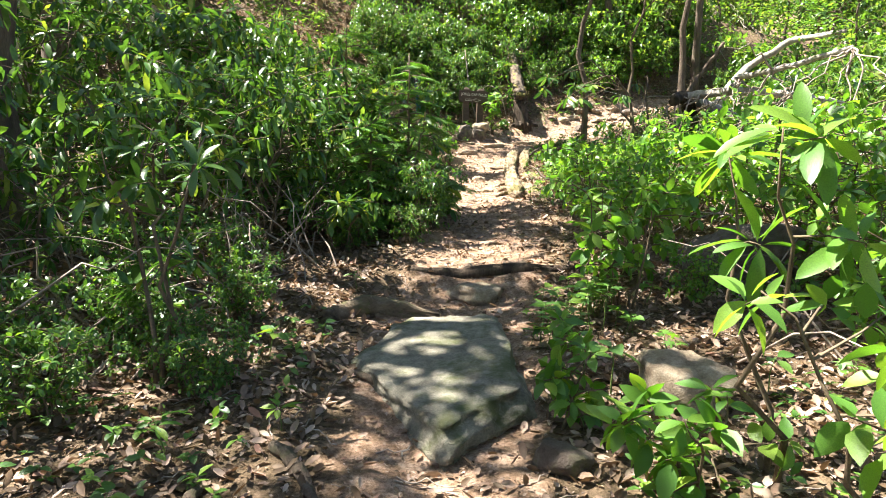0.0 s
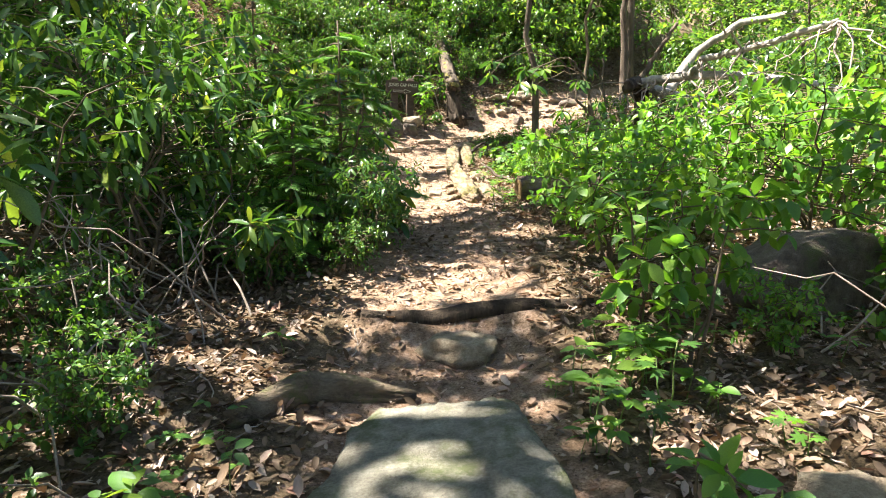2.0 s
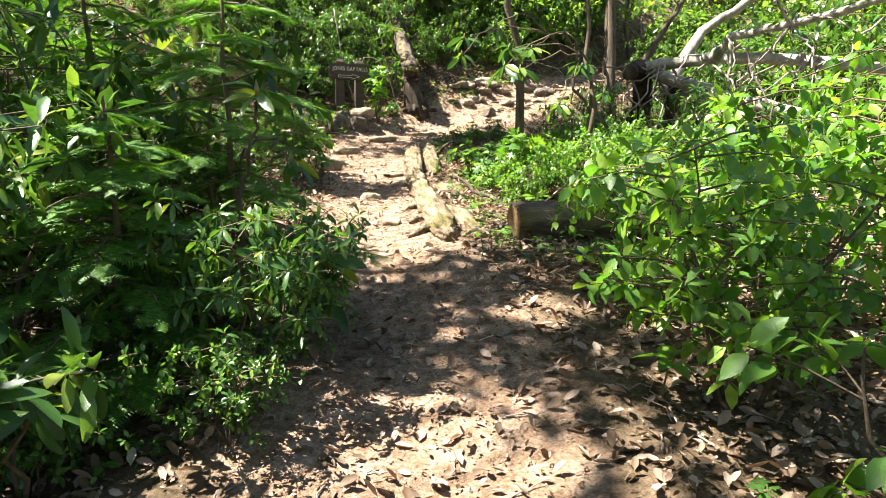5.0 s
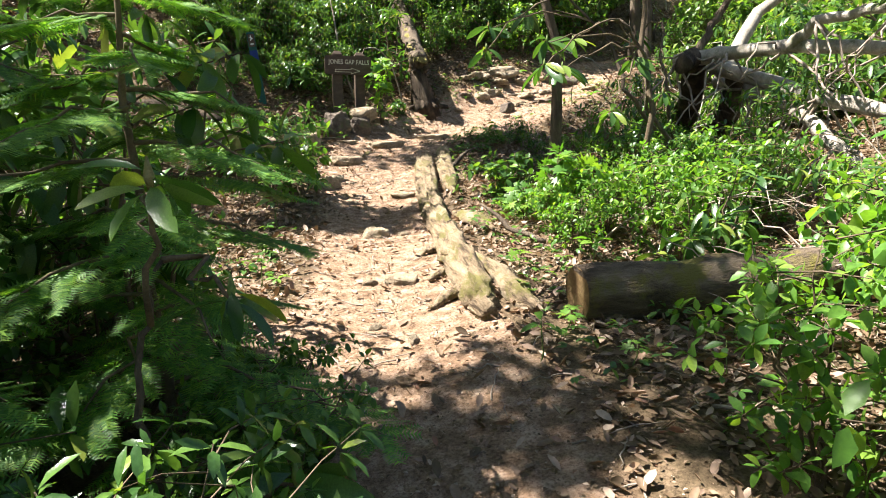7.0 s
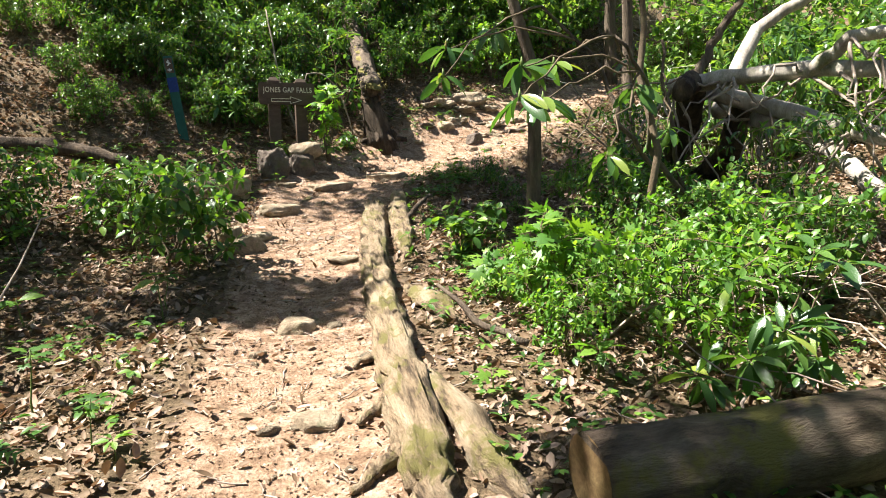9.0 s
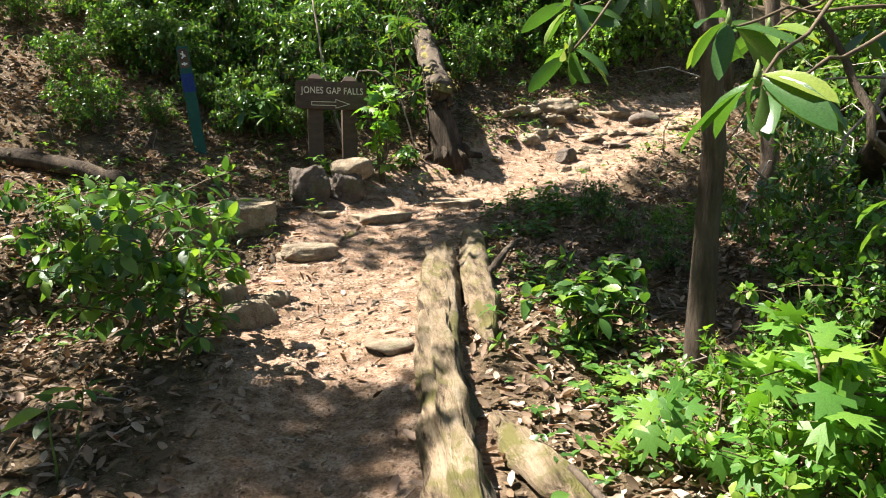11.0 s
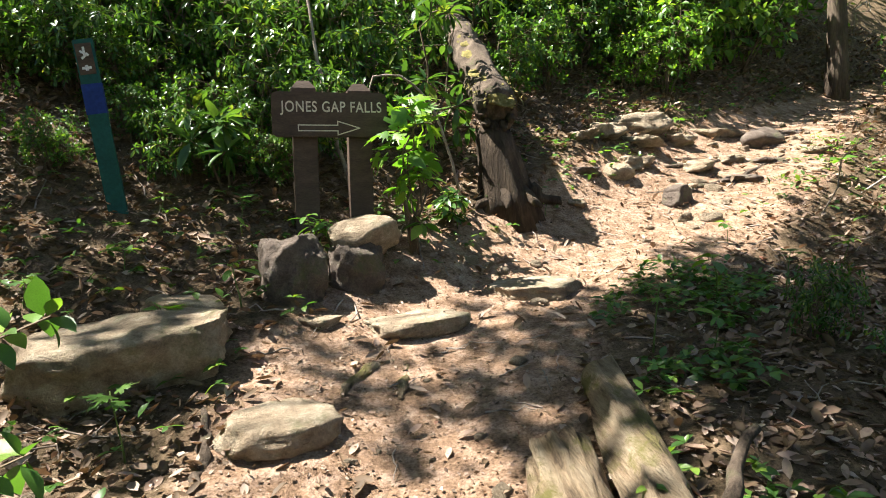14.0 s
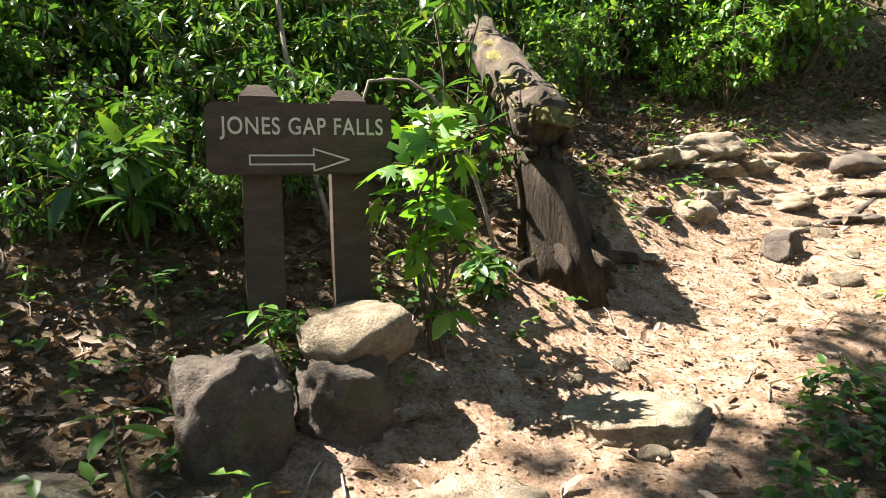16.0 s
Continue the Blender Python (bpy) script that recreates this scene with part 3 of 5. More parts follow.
def snag(x, y):
    """A tree snapped low down: a dark stub, and its mossy trunk fallen back uphill from it."""
    base = on_ground(x, y)
    s = thing("broken_snag", base, "dark rotten stump with its mossy trunk snapped and fallen back", "stump")
    r2 = np.random.default_rng(3)
    up = 2.64 - base[2]
    path = np.array([(0.04, -0.02, -0.25), (0.03, -0.01, 0.02), (0.0, 0.0, up * 0.3), (-0.02, 0.0, up * 0.6), (-0.04, 0.02, up * 0.85), (-0.04, 0.04, up)])
    part("stub", raw_mesh("snag_stub", *tube(path, [0.27, 0.21, 0.175, 0.15, 0.13, 0.10], 26, 0.26, 5), ROT), None, s)
    for k in range(7):
        a = k / 7 * 6.28
        p0 = np.array([-0.03 + 0.10 * math.cos(a), 0.04 + 0.09 * math.sin(a), up - 0.12])
        part("splinter", raw_mesh("snag_splinter", *tube(bend(p0, p0 + (0.02 * math.cos(a), 0.02 * math.sin(a), 0.10 + 0.10 * r2.random()), 4, 0, 0.01, k), [0.03, 0.025, 0.015, 0.002], 5, 0.3, k), ROT), None, s)
    front = np.array([-0.02, -0.09, up + 0.10])
    back = np.array([0.05, 5.7, up + 3.35])
    line = bend(front, back, 30, 0.05, 0.012, 4)
    fallen = part("fallen_trunk", raw_mesh("snag_fallen_trunk", *tube(line, np.linspace(0.155, 0.10, 30) * (1 + 0.08 * np.sin(np.arange(30) * 1.7)), 24, 0.22, 8), BARK), None, s, "mossy fallen trunk leaning uphill")
    for k in range(9):
        a = k / 9 * 6.28 + 0.3
        p0 = front + np.array([0.10 * math.cos(a), 0.05, 0.10 * math.sin(a)])
        part("splinter", raw_mesh("snag_end_splinter", *tube(bend(p0, p0 + (0.01 * math.cos(a), -0.07 - 0.05 * r2.random(), -0.02 + 0.02 * math.sin(a)), 4, 0, 0.006, k), [0.045, 0.04, 0.028, 0.004], 6, 0.35, k), ROT), None, fallen)
    for k in range(9):
        u = 0.1 + k * 1.35
        q = line[int(u)] + (0.0, 0, 0.10)
        m = part("moss_cap", rock_mesh((0.13 - 0.005 * k, 0.17, 0.055), 12 + k, 0.9, 3, 0.5), MOSS, s, "yellow dry moss")
        m.location = q
        m.rotation_euler = (radians(30), 0, 0)
    tufts = np.array([front + (r2.normal(0, 0.08), r2.uniform(-0.07, 0.35), 0.10 + r2.normal(0, 0.02)) for k in range(240)])
    tufts[:, 2] += np.maximum(tufts[:, 1] - front[1], 0) * 0.55
    hang = r2.normal(0, 1, (240, 3)) * (0.8, 0.6, 0.4) + (0, -0.5, -0.3)
    part("moss_tuft", raw_mesh("snag_moss_tuft", *scatter(LANCE_LOW, tufts, frames_for(hang, None, 0.5, r2), 0.06 * (0.5 + r2.random(240))), MOSS), None, s)["kind"] = "stuff"
    for k, a in enumerate((-2.6, -1.9, -1.2, -0.4, 0.5, 2.9)):
        p0 = np.array([0.08 + 0.14 * math.cos(a), 0.14 * math.sin(a), 0.06])
        p1 = p0 + (0.22 * math.cos(a), 0.22 * math.sin(a), -0.12)
        part("root", raw_mesh("snag_root", *tube(bend(p0, p1, 5, 0, 0.02, k), [0.06, 0.05, 0.04, 0.03, 0.01], 8, 0.2, k), ROT), None, s)
    return s


snag(1.87, 15.70)


# ---- stones ----
rock("boulder", -0.05, 3.36, (0.56, 0.98, 0.23), 21, "broad flat grey stone slab set in the footpath", SLAB, 0.36, 0, 0.42, 5, 0.16, tilt=(3, -4), faces=((222, 0.1, 0.60), (146, 0.1, 0.78), (4, 0.15, 0.74), (86, 0.2, 0.84), (-62, 0.1, 0.84)))
rock("boulder", 1.2, 3.05, (0.25, 0.30, 0.22), 5, "rounded pale grey stone beside the path", STONE, 0.28, 20, 0.75, 4)
rock("boulder", 0.46, 2.36, (0.13, 0.12, 0.10), 8, "small brown stone among seedlings", DARK_STONE, 0.3, 0, 0.7, 3)
rock("boulder", 2.55, 5.3, (0.85, 0.5, 0.36), 9, "large mossy grey boulder under shrubs", DARK_STONE, 0.3, 10, 0.7, 4)
rock("boulder", 0.24, 4.93, (0.29, 0.20, 0.13), 11, "rounded grey stone below a log step", STONE, 0.32, -8, 0.65, 4)
rock("boulder", -0.18, 13.83, (0.47, 0.30, 0.24), 14, "long grey stone block with a broken front edge", STONE, 0.24, 12, 0.5, 5, 0.16, tilt=(5, -5), faces=((-8, -0.1, 0.80), (-84, -0.35, 0.70), (-128, -0.1, 0.84), (84, 0.1, 0.8), (178, 0.2, 0.86), (-45, 0.2, 0.90)))
rock("boulder", -0.05, 14.22, (0.22, 0.16, 0.09), 15, "flat grey stone in leaf litter", STONE, 0.3, -15, 0.5, 3)
rock("boulder", 0.46, 14.47, (0.185, 0.18, 0.30), 31, "squat dark brown stone beside the sign", DARK_STONE, 0.30, 8, 0.72, 5, 0.26, faces=((-88, 0.1, 0.8), (0, 0.1, 0.86), (182, 0.15, 0.86), (90, 0, 0.85), (-60, 0.7, 0.86)))
rock("boulder", 0.79, 14.64, (0.17, 0.17, 0.20), 33, "dark block stone under another stone", DARK_STONE, 0.28, -6, 0.72, 5, 0.26, faces=((-86, 0.0, 0.8), (4, 0.1, 0.84), (176, 0.1, 0.84), (92, 0, 0.85)))
rock("boulder", 0.82, 14.70, (0.235, 0.18, 0.15), 34, "grey lichen-spotted stone resting on another stone", STONE, 0.4, 15, 0.7, 4, 0.2, z=1.955)
rock("boulder", 0.49, 13.38, (0.23, 0.19, 0.10), 41, "pale rounded stone in the footpath", STONE, 0.36, 20, 0.45, 4, 0.18, faces=((-100, 0.2, 0.8), (10, 0.2, 0.84), (100, 0.1, 0.8), (190, 0.3, 0.82)))
rock("boulder", 1.07, 14.22, (0.29, 0.17, 0.08), 43, "flat pale stone set in the path", STONE, 0.36, 8, 0.4, 4, 0.16, faces=((-70, 0, 0.8), (15, 0, 0.84), (120, 0, 0.8), (200, 0, 0.8)))
rock("boulder", 1.79, 14.62, (0.28, 0.21, 0.10), 44, "flat pale stone step in the path", STONE, 0.36, -18, 0.4, 4, 0.16, faces=((-80, 0, 0.78), (-20, 0, 0.84), (70, 0, 0.8), (160, 0, 0.8), (220, 0, 0.85)))
rock("boulder", 0.60, 14.20, (0.12, 0.08, 0.05), 45, "small flat stone in the path", STONE, 0.35, 0, 0.4, 3)
rock("boulder", 0.24, 12.2, (0.20, 0.13, 0.14), 46, "angular pale stone beside the path", STONE, 0.32, 35, 0.6, 4)
rock("boulder", 0.32, 12.46, (0.13, 0.09, 0.06), 47, "small pale stone beside the path", STONE, 0.33, 0, 0.6, 3)
rock("boulder", 0.08, 12.5, (0.15, 0.12, 0.13), 48, "grey stone under a shrub", STONE, 0.33, 50, 0.6, 3)
rock("boulder", 0.98, 11.85, (0.16, 0.2, 0.05), 49, "flat pale stone worn into the path", STONE, 0.85, -10, 0.4, 3)
rock("boulder", 3.38, 15.98, (0.16, 0.13, 0.14), 50, "dark angular loose stone on the path", DARK_STONE, 0.28, 25, 0.6, 4, 0.3, faces=((-80, 0.2, 0.62), (10, 0.4, 0.7), (130, 0.2, 0.7), (200, 0.6, 0.6)))
rock("boulder", 3.05, 16.35, (0.17, 0.12, 0.11), 51, "pale stone embedded in the path", STONE, 0.32, -30, 0.6, 3)
rock("boulder", 3.7, 17.3, (0.42, 0.26, 0.16), 52, "broad grey stone beside the path", STONE, 0.3, 20, 0.6, 4)
rock("boulder", 5.0, 17.2, (0.26, 0.18, 0.16), 53, "dark stone on the upper path", DARK_STONE, 0.3, 0, 0.7, 3)
rock("boulder", 0.55, 10.5, (0.14, 0.12, 0.09), 54, "small pale stone at the path edge", STONE, 0.3, 0, 0.6, 3)
rock("boulder", 0.62, 9.35, (0.12, 0.10, 0.06), 55, "small worn stone in the path", STONE, 0.35, 0, 0.6, 3)
for k, (x, y, s) in enumerate(((2.75, 16.3, 0.12), (3.3, 16.6, 0.16), (3.6, 16.25, 0.1), (3.9, 16.7, 0.18), (4.2, 16.35, 0.13), (4.4, 16.9, 0.15), (3.5, 17.0, 0.2), (4.0, 17.2, 0.17), (4.7, 16.7, 0.14), (2.9, 16.75, 0.13), (3.15, 17.0, 0.22), (4.6, 17.5, 0.2), (5.5, 17.6, 0.16), (2.5, 15.9, 0.09), (5.2, 16.8, 0.12))):
    rock("boulder", x, y, (s * 1.5, s * 1.1, s * 0.6), 130 + k, "pale rough stone bedded in the upper path", STONE if k % 4 else DARK_STONE, 0.60, 47 * k, 0.4, 4, 0.75, "bedded stones of the upper path")
small_rocks = []
for k in range(5):
    bm = rock_mesh((1, 0.75, 0.55), 60 + k, 0.65, 3, 0.25)
    me = bpy.data.meshes.new("stone")
    bm.to_mesh(me)
    bm.free()
    me.materials.append(STONE)
    small_rocks.append(me)
r2 = np.random.default_rng(11)
for k in range(150):
    y = r2.choice([r2.uniform(8.5, 15), r2.uniform(14.5, 18.8), r2.uniform(2, 9)], p=[0.45, 0.4, 0.15])
    x = float(np.interp(y, TRAIL_Y, TRAIL_X)) + r2.normal(0, 0.5)
    s = 0.016 + 0.05 * r2.random() ** 2.5 + (0.05 * r2.random() if y > 15.5 else 0)
    ob = new("stone", small_rocks[k % 5])
    ob.matrix_world = pose(x, y, float(gz(x, y)) + 0.1 * s, 0, 0, r2.uniform(0, 360)) @ Matrix.Scale(s, 4)
    tagged(ob, "small pale stone embedded in the dirt path", "stone", "loose path stones")


# ---- logs, steps and roots ----
def log(name, points, radii, mat, label, sides=18, wobble=0.16, seed=1, category="log"):
    base = points[0]
    t = thing(name, tuple(base), label, category)
    p = np.asarray(points, float)
    n = max(10, int(np.linalg.norm(p[-1] - p[0]) / 0.12))
    s = np.linspace(0, len(p) - 1, n)
    fine = np.stack([np.interp(s, np.arange(len(p)), p[:, k]) for k in range(3)], -1)
    fine += np.random.default_rng(seed).normal(0, 0.008, fine.shape)
    rr = np.interp(s, np.arange(len(p)), radii)
    part("log_body", raw_mesh(name, *tube(fine - np.asarray(base), rr, sides, wobble, seed), mat), None, t)
    return t


def lying(pairs, radii, lift=0.6):
    return [on_ground(x, y, r * lift) for (x, y), r in zip(pairs, radii)]


ra = [0.05, 0.10, 0.105, 0.10, 0.105, 0.115, 0.10]
long_log = log("weathered_log", lying([(0.99, 8.55), (1.0, 8.85), (1.06, 9.6), (1.13, 10.6), (1.2, 11.5), (1.32, 12.3), (1.42, 12.95)], ra, 0.45), ra, WEATHERED, "long pale weathered log edging the dirt path", 30, 0.34, 3)
rb = [0.03, 0.07, 0.075, 0.03]
log("weathered_log", lying([(1.27, 8.5), (1.23, 8.75), (1.2, 9.2), (1.12, 9.75)], rb, 0.5), rb, WEATHERED, "split pale root strand lying against a log", 14, 0.35, 4)
rc = [0.03, 0.085, 0.09, 0.085]
log("weathered_log", lying([(1.47, 11.6), (1.52, 12.0), (1.6, 12.6), (1.75, 13.45)], rc, 0.4), rc, WEATHERED, "second weathered log half buried in leaves", 16, 0.3, 6)
rd = [0.02, 0.075, 0.08, 0.03]
log("weathered_log", lying([(1.52, 10.2), (1.47, 10.4), (1.41, 10.7), (1.36, 11.0)], rd, 0.4), rd, WEATHERED, "broken orange-brown log piece half buried in leaves", 14, 0.35, 7)
for k, (x0, y0, x1, y1) in enumerate(((0.92, 8.95, 0.72, 8.8), (0.98, 9.4, 0.8, 9.25), (1.05, 9.9, 0.86, 9.85))):
    log("side_root", lying([(x0, y0), ((x0 + x1) / 2, (y0 + y1) / 2), (x1, y1)], [0.04, 0.035, 0.02], 0.7), [0.04, 0.03, 0.015], WEATHERED, "short pale root running into the path", 8, 0.2, k, "root")

rl = [0.155, 0.16, 0.155, 0.15]
cut_log = log("cut_log", [on_ground(1.47, 8.42, 0.12), on_ground(2.0, 8.4, 0.13), on_ground(2.8, 8.42, 0.14), on_ground(3.6, 8.5, 0.14)], rl, LOG_BARK, "sawn log with furrowed grey bark lying on leaf litter", 26, 0.12, 9)
end = bmesh.new()
bmesh.ops.create_circle(end, cap_ends=True, segments=24, radius=0.145)
bmesh.ops.inset_region(end, faces=end.faces[:], thickness=0.03, depth=0.004)
face_end = part("cut_end", end, CUT_WOOD, cut_log, "brown sawn end")
face_end.matrix_basis = pose(-0.006, 0, 0, 0, -90, 2)

step = log("step_log", [on_ground(-0.33, 5.29, -0.01), on_ground(0.1, 5.22, 0.0), on_ground(0.6, 5.23, 0.005), on_ground(1.12, 5.19, 0.0)], [0.035, 0.05, 0.05, 0.03], ROT, "dark weathered log step across the path", 12, 0.25, 12, "step")
rh = [0.045, 0.085, 0.10, 0.07, 0.025]
log("twisted_root", lying([(-0.85, 4.12), (-0.66, 4.34), (-0.48, 4.44), (-0.26, 4.46), (-0.05, 4.42)], rh, 0.25), rh, ROOT_BARK, "thick twisted mossy root humped across the path", 18, 0.4, 77, "root")
for k, (a, b) in enumerate((((0.7, 13.6), (0.95, 13.95)), ((0.95, 13.55), (1.0, 13.9)), ((3.2, 16.1), (4.2, 16.45)), ((3.6, 16.6), (4.6, 17.0)), ((3.0, 16.7), (3.9, 17.1)), ((0.25, 13.1), (0.2, 13.5)), ((4.0, 16.2), (4.9, 16.8)))):
    pts = [(a[0] + (b[0] - a[0]) * t, a[1] + (b[1] - a[1]) * t + 0.05 * math.sin(4 * t + k)) for t in (0, 0.3, 0.6, 1)]
    log("tree_root", lying(pts, [0.03] * 4, -0.2), [0.015, 0.026, 0.024, 0.01], WEATHERED if k < 2 else BARK, "bare tree root crossing the dirt path", 8, 0.25, 30 + k, "root")
log("fallen_branch", lying([(-0.75, 2.45), (-0.6, 2.3), (-0.48, 2.05)], [0.03] * 3, 0.8), [0.025, 0.03, 0.015], BARK, "short mossy branch on the leaf litter", 8, 0.2, 50, "branch")
log("fallen_branch", lying([(-1.0, 2.3), (-0.95, 2.1), (-0.9, 1.9)], [0.03] * 3, 0.8), [0.02, 0.026, 0.014], BARK, "short grey branch on the leaf litter", 8, 0.2, 51, "branch")
log("fallen_branch", lying([(-0.7, 3.4), (-0.4, 3.2), (-0.25, 3.05)], [0.02] * 3, 0.8), [0.02, 0.02, 0.012], BARK, "dark stick on the leaf litter", 8, 0.2, 52, "branch")
log("fallen_branch", [on_ground(1.75, 9.7, 0.05), on_ground(1.55, 9.9, 0.12), on_ground(1.4, 10.2, 0.25)], [0.02, 0.02, 0.01], BARK, "dark dead stick leaning on a log", 8, 0.2, 53, "branch")
log("fallen_branch", [on_ground(1.60, 12.4, 0.04), on_ground(1.75, 12.55, 0.12), on_ground(1.95, 12.75, 0.18)], [0.025, 0.025, 0.015], BARK, "dark dead stick beside a log", 8, 0.2, 54, "branch")
log("dead_stem", [on_ground(0.78, 15.5, 0.0), (0.66, 15.62, 2.75), (0.60, 15.75, 3.1), (0.52, 15.95, 3.9)], [0.016, 0.015, 0.013, 0.008], TWIG, "bleached bare stem rising behind the sign", 7, 0.2, 56, "branch")
log("dead_stem", [on_ground(1.55, 15.55, 0.0), (1.4, 15.5, 2.75), (1.2, 15.45, 2.98), (0.98, 15.4, 3.0), (0.93, 15.38, 2.85)], [0.011, 0.01, 0.009, 0.008, 0.005], TWIG, "thin arching bare branch beside the sign", 6, 0.2, 57, "branch")
log("fallen_branch", lying([(-3.0, 14.4), (-1.9, 14.5), (-1.0, 14.3)], [0.08] * 3, 0.5), [0.09, 0.09, 0.07], ROT, "dark rotten log in leaf litter", 12, 0.2, 55, "log")


# ---- the fallen dead tree ----
def fallen_tree():
    base = on_ground(5.2, 13.2)
    t = thing("fallen_tree", base, "fallen dead tree with bare sunlit grey limbs", "tree")
    o = np.array(base)
    limbs = [
        ([(4.5, 12.6, 2.45), (4.8, 12.0, 2.5), (5.0, 11.06, 2.46), (5.4, 10.1, 2.3), (5.8, 8.6, 1.9)], 0.085, PALE_BARK),
        ([(5.0, 12.6, 2.4), (5.15, 11.0, 1.95), (5.3, 9.9, 1.7), (5.6, 8.2, 1.3)], 0.09, PALE_BARK),
        ([(5.2, 12.2, 2.1), (5.2, 11.4, 1.86), (5.0, 10.57, 1.47), (4.95, 9.6, 1.0)], 0.09, PALE_BARK),
        ([(4.95, 11.3, 2.44), (4.96, 10.9, 2.68), (5.1, 10.1, 2.66), (5.5, 8.8, 2.8)], 0.06, PALE_BARK),
        ([(4.6, 12.4, 2.45), (4.9, 12.5, 2.9), (5.3, 12.4, 3.5)], 0.05, BARK),
        ([(5.4, 14.0, 1.6), (5.1, 13.2, 2.0), (4.7, 12.5, 2.5), (4.3, 12.1, 2.4)], 0.17, ROT),
        ([(5.6, 13.6, 1.4), (5.4, 12.8, 1.8), (5.1, 12.3, 2.3)], 0.16, ROT),
        ([(5.3, 12.9, 2.2), (6.3, 13.6, 3.2), (7.0, 13.2, 3.7), (7.6, 12.4, 3.7)], 0.09, PALE_BARK),
    ]
    for k, (pts, r, mat) in enumerate(limbs):
        p = np.array(pts) - o
        s = np.linspace(0, len(p) - 1, 16)
        fine = np.stack([np.interp(s, np.arange(len(p)), p[:, c]) for c in range(3)], -1) + np.random.default_rng(k).normal(0, 0.012, (16, 3))
        part("limb" if r < 0.12 else "trunk", raw_mesh("fallen_limb", *tube(fine, np.linspace(r, r * 0.6, 16), 12, 0.2, k), mat), None, t)
    r3 = np.random.default_rng(5)
    for k in range(78):
        src = limbs[k % 4][0]
        a = np.array(src[r3.integers(0, len(src))]) - o
        b = a + r3.normal(0, 0.45, 3) + (-0.3, -0.3, -0.55)
        b[2] = max(b[2], float(gz(b[0] + o[0], b[1] + o[1])) - o[2] + 0.02)
        part("twig", raw_mesh("fallen_twig", *tube(bend(a, b, 8, -0.15 * r3.random(), 0.05, k), np.linspace(0.018, 0.005, 8), 5, 0.2, k, False), TWIG), None, t)
    return t


fallen_tree()


# ---- trees ----
# ground kept sunlit by thinning the crowns: centre and half-widths of each patch
SUN_PATCHES = ((0.65, 8.75, 0.6, 0.55), (0.55, 12.35, 0.85, 0.95), (0.1, 10.1, 1.2, 0.55), (1.0, 14.2, 0.45, 0.35), (0.5, 13.4, 0.4, 0.4), (3.4, 10.5, 0.6, 0.5), (1.9, 15.0, 0.9, 0.7), (2.9, 15.9, 1.6, 0.75), (4.6, 16.7, 1.6, 0.9), (0.2, 5.75, 0.5, 0.4), (0.45, 7.1, 0.35, 0.28), (1.2, 7.0, 0.3, 0.25), (-0.05, 4.0, 0.35, 0.25), (-1.5, 4.1, 0.8, 0.8), (-3.2, 17.5, 1.9, 2.2), (2.5, 21.5, 9.0, 4.2), (1.6, 9.3, 0.5, 0.4), (-0.6, 11.9, 0.6, 0.5), (2.25, 11.5, 0.5, 0.4), (2.35, 10.15, 0.45, 0.5))


def shades_sun_patch(p):
    """Which leaves would shade a patch of ground chosen to be sunlit."""
    p = np.asarray(p, float)
    fall = p[:, 2] - np.interp(p[:, 1] - 1.8, TRAIL_Y, TRAIL_Z)
    x, y = p[:, 0] - fall * TO_SUN.x / TO_SUN.z, p[:, 1] - fall * TO_SUN.y / TO_SUN.z
    ragged = 1 + 0.9 * bumps(x * 2.3 + 5, y * 2.3)
    hit = np.zeros(len(p), bool)
    for gx0, gy0, rx, ry in SUN_PATCHES:
        hit |= ((x - gx0) / rx) ** 2 + ((y - gy0) / ry) ** 2 < ragged
    return hit


